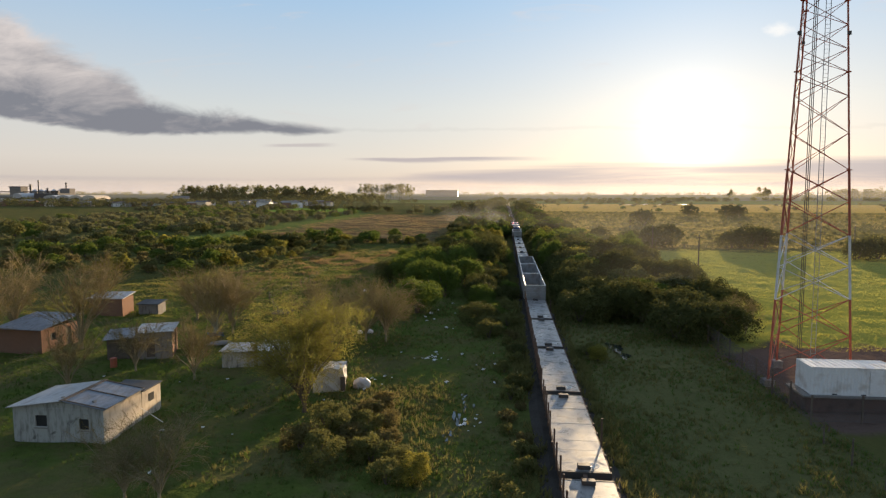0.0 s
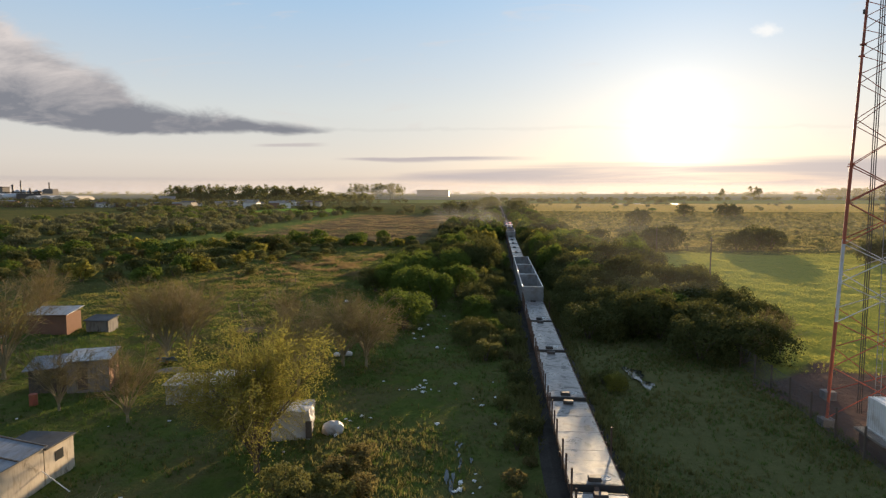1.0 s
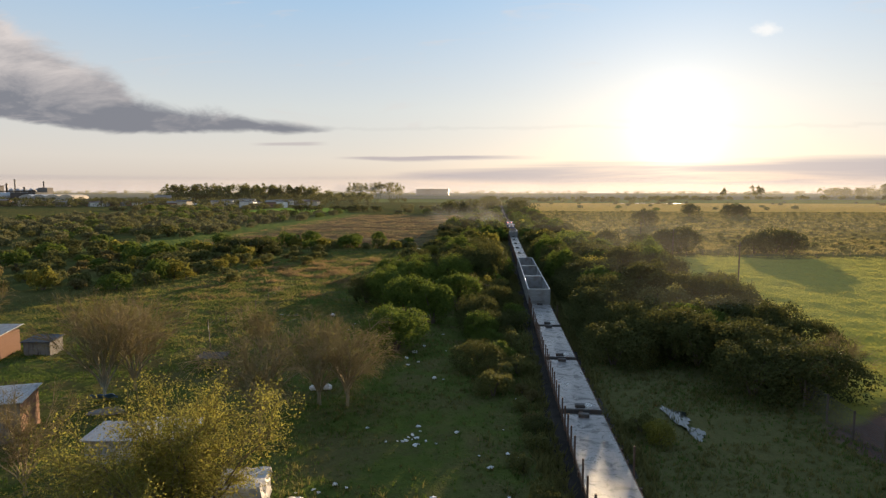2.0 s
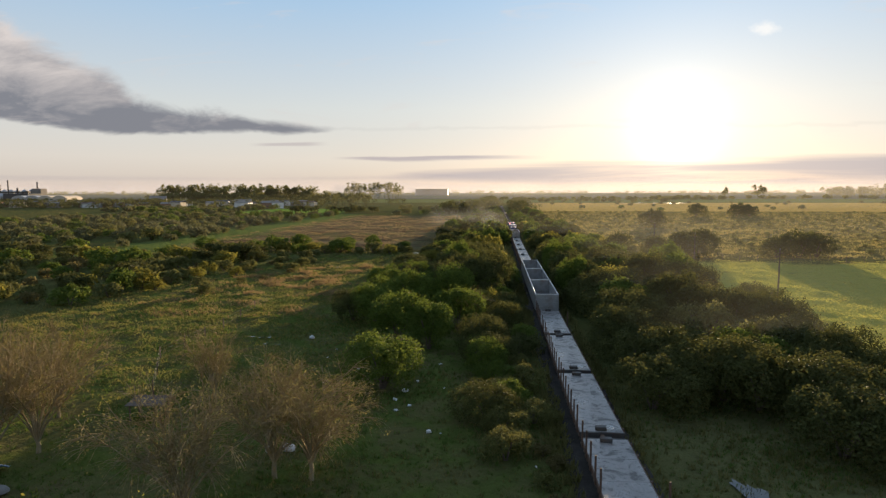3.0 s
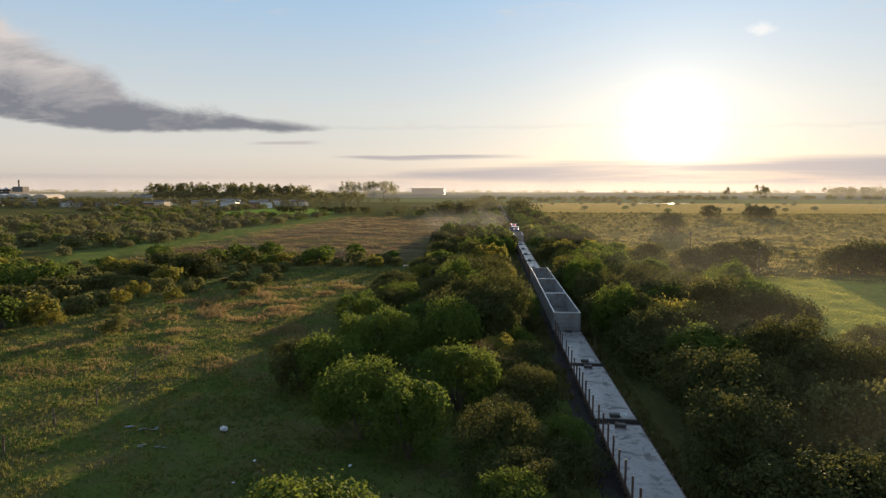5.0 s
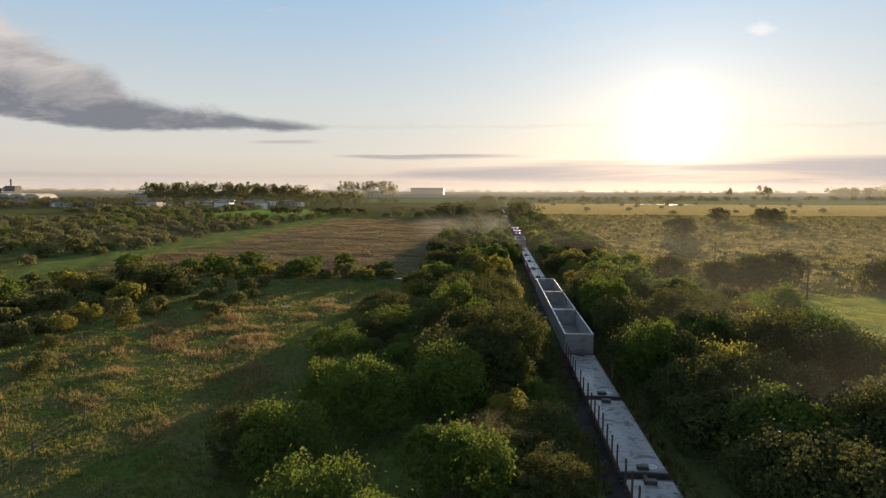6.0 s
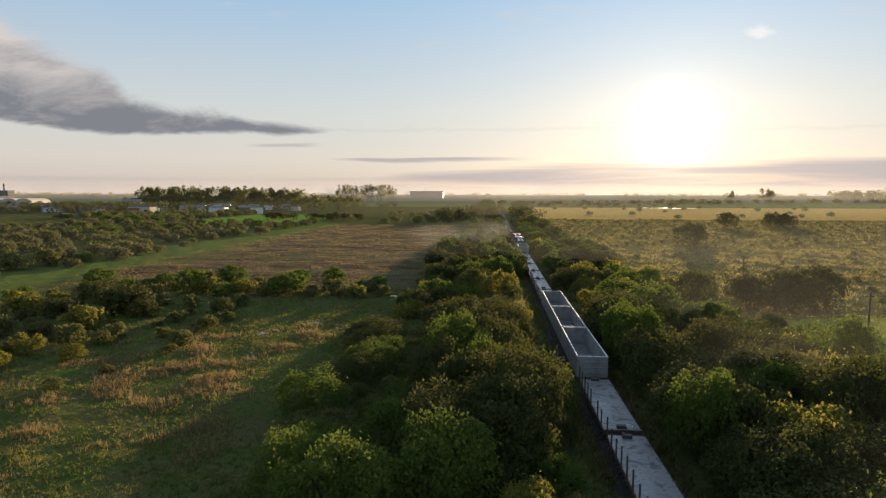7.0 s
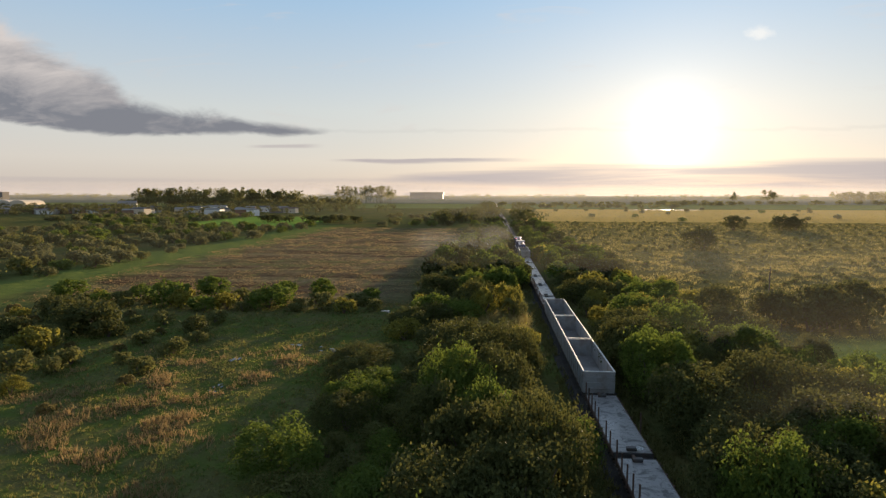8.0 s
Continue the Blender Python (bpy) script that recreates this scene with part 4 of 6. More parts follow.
def bogie(wagon, y):
    bm = bmesh.new()
    for sx in (-1, 1):
        box(bm, sx * 0.98 - 0.06, sx * 0.98 + 0.06, y - 1.2, y + 1.2, 0.62, 0.88)
    box(bm, -0.98, 0.98, y - 0.2, y + 0.2, 0.68, 0.90)
    b = part("bogie", bm, STEEL, wagon)
    for dy in (-0.9, 0.9):
        bm = bmesh.new()
        for sx in (-1, 1):
            disc(bm, 0.42, 0.12, Matrix.Translation((sx * 0.76, y + dy, 0.82)) @ Matrix.Rotation(math.pi / 2, 4, "Y"), 18)
        disc(bm, 0.07, 1.6, Matrix.Translation((0, y + dy, 0.82)) @ Matrix.Rotation(math.pi / 2, 4, "Y"), 8)
        part("wheelset", bm, RAIL_STEEL, b)


def couplers(wagon, half):
    for s in (-1, 1):
        bm = bmesh.new()
        box(bm, -0.12, 0.12, min(s * half, s * (half + 0.42)), max(s * half, s * (half + 0.42)), 0.95, 1.15, 0.02)
        part("coupler", bm, RUST, wagon)


def make_flat_wagon(seed):
    rng = random.Random(seed)
    w = thing("flat_wagon", pose(0, 0, 0), "flat railway wagon with a wet worn deck and side stakes", "wagon", "train wagons")
    h = FLAT_LEN / 2
    bm = bmesh.new()
    box(bm, -1.36, 1.36, -h + 0.1, h - 0.1, 1.14, 1.20)
    frame_ob = part("frame", bm, STEEL, w, "dark steel underframe")
    n = 9
    step = (2 * h - 0.3) / n
    for i in range(n):
        y0 = -h + 0.15 + i * step
        part("deck_panel", boxed(-1.38, 1.38, y0 + 0.004, y0 + step - 0.004, 1.204 + rng.uniform(0, 0.008), 1.25 + rng.uniform(-0.004, 0.006)), DECK, w)
    for s in (-1, 1):
        part("side_sill", boxed(s * 1.42 - 0.035, s * 1.42 + 0.035, -h, h, 0.92, 1.24, 0.01), RUST, w)
        part("end_beam", boxed(-1.45, 1.45, s * (h - 0.06) - 0.06, s * (h - 0.06) + 0.06, 0.85, 1.262, 0.012), STEEL, w)
        bm = bmesh.new()
        box(bm, -0.36, 0.36, s * (h - 0.50) - 0.20, s * (h - 0.50) + 0.20, 1.256, 1.50, 0.03)
        part("brake_box", bm, STEEL, w, "dark steel brake gear box")
    for s in (-1, 1):
        for k in range(8):
            y = -h + 0.75 + k * (2 * h - 1.5) / 7
            part("stake_pocket", boxed(s * 1.50 - 0.05, s * 1.50 + 0.05, y - 0.10, y + 0.10, 0.98, 1.275, 0.012), RUST, w)
            if rng.random() < (0.92 if s < 0 else 0.08):
                part("stake", boxed(s * 1.50 - 0.05, s * 1.50 + 0.05, y - 0.06, y + 0.06, 1.05, 1.25 + rng.uniform(1.35, 1.65), 0.01), RUST, w, "rusty steel side stake")
    bm = bmesh.new()
    ring(bm, 0.26, 0.03, Matrix.Translation((0.55, -h + 0.42, 1.46)))
    beam(bm, (0.55, -h + 0.42, 1.25), (0.55, -h + 0.42, 1.46), 0.025)
    for q in range(3):
        a = q * math.pi / 3
        beam(bm, (0.55 - 0.26 * math.cos(a), -h + 0.42 - 0.26 * math.sin(a), 1.46), (0.55 + 0.26 * math.cos(a), -h + 0.42 + 0.26 * math.sin(a), 1.46), 0.015, sides=5)
    part("brake_wheel", bm, WHITE_PAINT, w, "white painted hand brake wheel")
    bogie(w, -h + 2.3)
    bogie(w, h - 2.3)
    couplers(w, h)
    return w


def make_gondola():
    w = thing("gondola_wagon", pose(0, 0, 0), "empty open-topped grey gondola wagon with pale rims", "wagon", "train wagons")
    h, x, z0, z1 = GOND_LEN / 2, 1.46, 1.15, 3.12
    part("floor", boxed(-x + 0.02, x - 0.02, -h + 0.05, h - 0.05, z0, z0 + 0.08), WAGON_IN, w, "bare scuffed wagon floor")
    for s in (-1, 1):
        part("side_wall", boxed(s * x - 0.03, s * x + 0.03, -h, h, z0 - 0.1, z1 - 0.02), WAGON_GREY, w)
        part("top_rim", boxed(s * x - 0.075, s * x + 0.075, -h - 0.02, h + 0.02, z1 - 0.016, z1 + 0.09, 0.015), WAGON_RIM, w, "pale worn top rim")
        part("end_wall", boxed(-x + 0.032, x - 0.032, s * (h - 0.03) - 0.03, s * (h - 0.03) + 0.03, z0 - 0.1, z1 - 0.02), WAGON_GREY, w)
        part("end_rim", boxed(-x + 0.08, x - 0.08, s * (h - 0.03) - 0.07, s * (h - 0.03) + 0.07, z1 - 0.016, z1 + 0.085, 0.015), WAGON_RIM, w)
        for k in range(9):
            y = -h + 0.35 + k * (2 * h - 0.7) / 8
            part("side_post", boxed(s * (x + 0.085) - 0.05, s * (x + 0.085) + 0.05, y - 0.06, y + 0.06, z0 - 0.05, z1 - 0.03, 0.012), WAGON_GREY, w)
        for zz in (1.5, 2.05, 2.6):
            part("end_stiffener", boxed(-x + 0.1, x - 0.1, s * (h + 0.032) - 0.03, s * (h + 0.032) + 0.03, zz - 0.05, zz + 0.05, 0.012), WAGON_GREY, w)
    part("underframe", boxed(-0.5, 0.5, -h + 0.1, h - 0.1, 0.88, 1.045), STEEL, w)
    bogie(w, -h + 2.1)
    bogie(w, h - 2.1)
    couplers(w, h)
    return w


def make_locomotive(lit):
    w = thing("locomotive", pose(0, 0, 0), "blue diesel locomotive with white and red markings", "locomotive", "locomotives")
    part("frame", boxed(-1.45, 1.45, -8.3, 8.3, 1.0, 1.35, 0.03), STEEL, w)
    part("hood", boxed(-0.95, 0.95, -7.4, 4.4, 1.354, 3.75, 0.12), BLUE_PAINT, w, "dark blue engine hood")
    part("hood_band", boxed(-0.97, 0.97, -7.43, 4.3, 2.2, 2.42, 0.01), WHITE_PAINT, w, "white band round the hood")
    part("cab", boxed(-1.4, 1.4, 4.42, 6.6, 1.354, 3.95, 0.1), BLUE_PAINT, w)
    part("cab_roof", boxed(-1.45, 1.45, 4.35, 6.68, 3.96, 4.08, 0.04), WHITE_PAINT, w)
    part("nose", boxed(-0.9, 0.9, 6.62, 8.0, 1.354, 2.7, 0.12), BLUE_PAINT, w)
    for s in (-1, 1):
        part("cab_window", boxed(s * 0.75 - 0.35, s * 0.75 + 0.35, 4.36, 4.44, 2.85, 3.5), DARK, w)
        part("rear_panel", boxed(s * 0.5 - 0.36, s * 0.5 + 0.36, -7.47, -7.41, 2.75, 3.05), WHITE_PAINT if s < 0 else RED_PAINT, w)
        bm = bmesh.new()
        disc(bm, 0.16, 0.08, Matrix.Translation((s * 0.75, 4.36, 3.72)) @ Matrix.Rotation(math.pi / 2, 4, "X"), 14)
        part("marker_lamp", bm, TAIL if lit else DARK, w, "lit red marker lamp" if lit else "unlit marker lamp")
        bm = bmesh.new()
        for k in range(7):
            beam(bm, (s * 1.38, -7.8 + k * 1.9, 1.35), (s * 1.38, -7.8 + k * 1.9, 2.3), 0.02, sides=5)
        beam(bm, (s * 1.38, -7.8, 2.3), (s * 1.38, 3.6, 2.3), 0.02, sides=5)
        part("handrail", bm, WHITE_PAINT, w)
    part("exhaust_stack", boxed(-0.25, 0.25, -2.0, -1.3, 3.75, 4.05, 0.02), STEEL, w)
    for k in range(3):
        bm = bmesh.new()
        disc(bm, 0.5, 0.12, Matrix.Translation((0, -6.4 + k * 1.4, 3.80)), 16)
        part("roof_fan", bm, STEEL, w)
    part("fuel_tank", boxed(-1.2, 1.2, -2.2, 2.2, 0.55, 0.99, 0.06), STEEL, w)
    bogie(w, -5.3)
    bogie(w, 5.3)
    couplers(w, 8.3)
    return w


def lamp_glow(n):
    e = n.add("ShaderNodeEmission")
    e.inputs[0].default_value, e.inputs[1].default_value = (1.0, 0.25, 0.2, 1), 5.0
    return e.outputs[0]


TAIL = material("tail_lamp_glow", lamp_glow)


def train_y(t):
    """Where the tail of the middle gondolas is, along the line."""
    return 90.7 + 8.2 * t - 0.05 * t * t


def build_train():
    """The wagons, each with its distance ahead of that tail."""
    flats = [make_flat_wagon(s) for s in (1, 2, 3)]
    cars = []
    for k in range(7):
        cars.append((copy_thing(flats[k % 3], pose(0, 0, 0)), -0.45 - 13.7 * (k + 0.5)))
    gond = make_gondola()
    for k in range(3):
        cars.append((copy_thing(gond, pose(0, 0, 0)), 13.5 * (k + 0.5)))
    for k in range(6):
        cars.append((copy_thing(flats[(k + 1) % 3], pose(0, 0, 0)), 40.7 + 13.6 * (k + 0.5)))
    cars.append((copy_thing(gond, pose(0, 0, 0)), 40.7 + 81.6 + 6.5))
    cars.append((make_locomotive(False), 40.7 + 81.6 + 13.2 + 8.9))
    cars.append((make_locomotive(True), 40.7 + 81.6 + 13.2 + 8.9 + 17.4))
    for f in (*flats, gond):
        remove_thing(f)
    return cars


TRAIN = build_train()


# ---- radio mast and its compound ----
def build_mast():
    m = thing("radio_mast", pose(0, 0, 0), "tall red and white painted steel lattice radio mast", "mast")
    feet = [Vector((18.4, 57.1, 0)), Vector((21.8, 63.4, 0)), Vector((25.6, 57.8, 0))]
    mid = (feet[0] + feet[1] + feet[2]) / 3
    top = 50.8

    def at(i, z):
        k = 1.0 - 0.528 * min(z, 35.7) / 35.7 - 0.12 * max(0.0, z - 35.7) / 14.7
        p = mid + (feet[i] - mid) * k
        return Vector((p.x, p.y, z))

    levels = [0.502, 4.2, 7.46, 10.3, 13, 15.9, 18.6, 21.7, 24.8, 26.8, 28.7, 30.7, 32.7, 34.6, 36.6, 38.6, 40.6, 42.6, 44.6, 46.8, 48.8, top]
    for i in range(3):
        part("footing", boxed(feet[i].x - 0.45, feet[i].x + 0.45, feet[i].y - 0.45, feet[i].y + 0.45, -0.3, 0.5, 0.03), CONCRETE, m, "concrete footing")
    for a, b in zip(levels, levels[1:]):
        mat = TOWER_WHITE if 7.4 < a < 12.8 else RED_PAINT
        for i in range(3):
            j = (i + 1) % 3
            part("leg", beamed(at(i, a), at(i, b), 0.10 if a < 18.5 else 0.075, sides=8), mat, m)
            part("brace", beamed(at(i, a), at(j, b), 0.04 if a < 18.5 else 0.03, sides=5), mat, m)
            part("brace", beamed(at(j, a), at(i, b), 0.04 if a < 18.5 else 0.03, sides=5), mat, m)
            if a in (18.6, 26.8, 32.7):
                bm = bmesh.new()
                disc(bm, 0.22, 0.08, Matrix.Translation(at(i, a)), 10)
                part("flange", bm, mat, m)
    bm = bmesh.new()
    lx, ly = mid.x + 0.9, mid.y - 0.3
    for dx in (0, 0.4):
        beam(bm, (lx + dx, ly, 0), (lx + dx - 0.7, ly, top), 0.03, sides=5)
    for k in range(140):
        z = 0.3 + k * 0.34
        beam(bm, (lx - 0.7 * z / top, ly, z), (lx + 0.4 - 0.7 * z / top, ly, z), 0.012, sides=4)
    part("ladder", bm, GALV, m)
    for dx in (-0.9, -0.75, -0.6):
        part("feeder_cable", beamed((lx + dx, ly + 0.5, 0), (lx + dx - 0.4, ly + 0.5, top), 0.035, sides=5), STEEL, m)
    for i in range(3):
        p = at(i, 29.4)
        q = p + (p - mid).normalized() * 0.6
        bm = bmesh.new()
        beam(bm, p, q, 0.03)
        disc(bm, 0.16, 0.3, Matrix.Translation(q), 10)
        part("obstruction_lamp", bm, STEEL, m)


def build_container():
    c = thing("shipping_container", pose(19.0, 51.1, 1.17), "dirty white steel container cabin on a dull brown plinth", "container")
    L, D, H = 6.4, 2.44, 2.17
    def ribbed(name, a, b, horiz):
        bm = bmesh.new()
        n = 26 if horiz else 11
        prof = []
        for i in range(n * 4 + 1):
            f = i / (n * 4)
            d = 0.0 if i % 4 in (0, 1) else 0.035
            prof.append((a + (b - a) * f, d))
        return bm, prof
    for y, s in ((0.03, -1), (D - 0.03, 1)):
        bm, prof = ribbed("side", 0.08, L - 0.08, True)
        lo = [bm.verts.new((x, y - s * d, 0.14)) for x, d in prof]
        hi = [bm.verts.new((x, y - s * d, H - 0.1)) for x, d in prof]
        for i in range(len(prof) - 1):
            bm.faces.new((lo[i], lo[i + 1], hi[i + 1], hi[i]))
        part("side_wall", bm, WHITE_PAINT, c)
    for x, s in ((0.03, -1), (L - 0.03, 1)):
        bm, prof = ribbed("end", 0.08, D - 0.08, False)
        lo = [bm.verts.new((x - s * d, y, 0.14)) for y, d in prof]
        hi = [bm.verts.new((x - s * d, y, H - 0.1)) for y, d in prof]
        for i in range(len(prof) - 1):
            bm.faces.new((lo[i], lo[i + 1], hi[i + 1], hi[i]))
        part("end_wall", bm, WHITE_PAINT, c)
    part("roof", boxed(0.04, L - 0.04, 0.04, D - 0.04, H - 0.09, H - 0.05), WHITE_PAINT, c)
    for i in range(13):
        part("roof_rib", boxed(0.25 + i * 0.455, 0.47 + i * 0.455, 0.12, D - 0.12, H - 0.046, H - 0.012, 0.01), WHITE_PAINT, c)
    for z0, z1 in ((0.0, 0.14), (H - 0.1, H)):
        bm = bmesh.new()
        for y in (0, D - 0.09):
            box(bm, 0.1, L - 0.1, y, y + 0.09, z0, z1)
        for x in (0, L - 0.09):
            box(bm, x, x + 0.09, 0.1, D - 0.1, z0, z1)
        part("rail_frame", bm, WHITE_PAINT, c)
    for x in (0.0, L - 0.1):
        for y in (0.0, D - 0.1):
            part("corner_post", boxed(x - 0.004, x + 0.104, y - 0.004, y + 0.104, 0.0, H + 0.006, 0.01), WHITE_PAINT, c)
    # dark plates on the wall paint the pockets' shaded insides
    for x in (1.6, 3.7):
        part("fork_pocket", boxed(x, x + 0.36, -0.006, 0.05, 0.02, 0.12), DARK, c)
    part("vent", boxed(1.5, 2.1, -0.012, 0.06, 1.5, 1.72, 0.01), WHITE_PAINT, c)
    part("side_door", boxed(4.3, 5.2, -0.025, 0.06, 0.16, 1.95, 0.01), WHITE_PAINT, c, "white steel side door")
    q = thing("plinth", pose(19.0, 51.1, 0), "dull brown masonry plinth under a white cabin", "plinth")
    part("base", boxed(-0.35, 6.7, -0.12, 2.6, -0.3, 1.0, 0.02), PLINTH, q)
    part("slab", boxed(-0.6, 6.9, -0.3, 2.8, 1.002, 1.166, 0.02), CONCRETE, q, "grey concrete slab")


def build_compound_fence():
    f = thing("compound_fence", pose(0, 0, 0), "dark wooden posts with slack wire mesh round a mast compound", "fence")
    corners = [(18.1, 71.7), (17.8, 48.3), (43.0, 49.8)]
    bm = bmesh.new()
    for (ax, ay), (bx, by) in zip(corners, corners[1:]):
        a, b = Vector((ax, ay, 0)), Vector((bx, by, 0))
        n = max(2, round((b - a).length / 3.4))
        for i in range(n + 1):
            p = a.lerp(b, i / n)
            if i < n or (bx, by) == corners[-1]:
                part("fence_post", boxed(p.x - 0.06, p.x + 0.06, p.y - 0.06, p.y + 0.06, -0.3, 2.05, 0.015), WOOD_GREY, f)
        L = (b - a).length
        k = int(L / 0.16)
        d = (b - a).normalized()
        for i in range(k):
            for s in (-1, 1):
                p = a + d * (i * 0.16)
                q = p + d * (s * 1.9)
                if (q - a).dot(d) < 0 or (q - a).dot(d) > L:
                    continue
                beam(bm, (p.x, p.y, 0.05), (q.x, q.y, 1.95), 0.007, sides=3)
        for z in (0.08, 1.0, 1.95):
            beam(bm, (ax, ay, z), (bx, by, z), 0.012, sides=4)
    part("wire_mesh", bm, STEEL, f, "dark rusted wire mesh")
    g = thing("wire_fence", pose(0, 0, 0), "old wooden post and wire fence in rough grass", "fence")
    for k in range(7):
        y = 48.0 - 3.3 * (k + 1)
        part("fence_post", beamed((16.9, y, -0.3), (16.9 + 0.05 * (k % 3 - 1), y, 1.65), 0.06, 0.05), WOOD_GREY, g)
    bm = bmesh.new()
    for z in (0.5, 0.95, 1.4):
        beam(bm, (16.9, 24, z), (16.9, 47.8, z), 0.006, sides=4)
    part("wire", bm, STEEL, g)


build_mast()
build_container()
build_compound_fence()


def build_pole(x, y, h, lean=0.0):
    p = thing("utility_pole", pose(x, y, -0.2, 0, lean, 0), "slender dark wooden utility pole in a meadow", "pole", "utility poles")
    part("shaft", beamed((0, 0, 0), (0, 0, h), 0.15, 0.09, sides=8), WOOD_GREY, p)
    part("insulator", beamed((0.0, 0, h), (0.0, 0, h + 0.25), 0.05, 0.03), GALV, p)
    part("crossarm", boxed(-0.5, 0.5, -0.05, 0.05, h - 0.5, h - 0.38, 0.01), WOOD_GREY, p)


LEFT_FENCE = [(-35.3, 82.1), (-40.7, 92.6), (-40.3, 106.2), (-41.3, 118.4), (-41.3, 125.6)]


def build_field_fence(label, points, gap, h):
    f = thing("wire_fence", pose(0, 0, 0), label, "fence")
    for (ax, ay), (bx, by) in zip(points, points[1:]):
        L = math.hypot(bx - ax, by - ay)
        n = max(1, round(L / gap))
        for i in range(n):
            x, y = ax + (bx - ax) * i / n, ay + (by - ay) * i / n
            part("fence_post", beamed((x, y, -0.3), (x + 0.06 * math.sin(i * 2.1), y, h * (1 + 0.08 * math.sin(i * 3.7))), 0.07, 0.055), WOOD_GREY, f)
        for z in (0.35, 0.7, 1.05):
            part("wire", beamed((ax, ay, z), (bx, by, z), 0.008, sides=4), STEEL, f)


build_field_fence("grey wooden post and wire fence before the pasture", [(32, 186), (60, 185), (100, 184)], 4.0, 1.35)
build_field_fence("leaning old fence posts with wire across rough grass", LEFT_FENCE, 5.0, 1.2)


for px, py, ph in ((32.4, 122.0, 8.8), (31.9, 156.0, 8.6), (34.5, 196.0, 8.6), (82.0, 162.0, 8.6)):
    build_pole(px, py, ph)


# ---- houses ----
def wall_box(bm, x0, x1, y0, y1, z0, z1, t, gaps=()):
    """Four walls of thickness t; gaps: (side, a, b, za, zb) cut through."""
    for side in ("s", "n", "w", "e"):
        along = (x0, x1) if side in "sn" else (y0 + t, y1 - t)
        cuts = sorted([g for g in gaps if g[0] == side], key=lambda g: g[1])

        def put(a, b, za, zb):
            if b - a < 0.01 or zb - za < 0.01:
                return
            if side == "s":
                box(bm, a, b, y0, y0 + t, za, zb)
            elif side == "n":
                box(bm, a, b, y1 - t, y1, za, zb)
            elif side == "w":
                box(bm, x0, x0 + t, a, b, za, zb)
            else:
                box(bm, x1 - t, x1, a, b, za, zb)
        pos = along[0]
        for _, a, b, za, zb in cuts:
            put(pos, a, z0, z1)
            put(a, b, z0, za)
            put(a, b, zb, z1)
            pos = b
        put(pos, along[1], z0, z1)


def slab(bm, a, b, c, d, thick):
    """A sloping plate through four corners."""
    lo = [bm.verts.new(Vector(p)) for p in (a, b, c, d)]
    hi = [bm.verts.new(Vector(p) + Vector((0, 0, thick))) for p in (a, b, c, d)]
    bm.faces.new(lo[::-1])
    bm.faces.new(hi)
    for i in range(4):
        j = (i + 1) % 4
        bm.faces.new((lo[i], lo[j], hi[j], hi[i]))


def window(parent, x0, x1, y0, y1, z0, z1):
    # solid dark panel in place of a shaded room
    w = part("window", boxed(x0, x1, y0, y1, z0, z1), DARK, parent, "dark unglazed window opening")
    return w


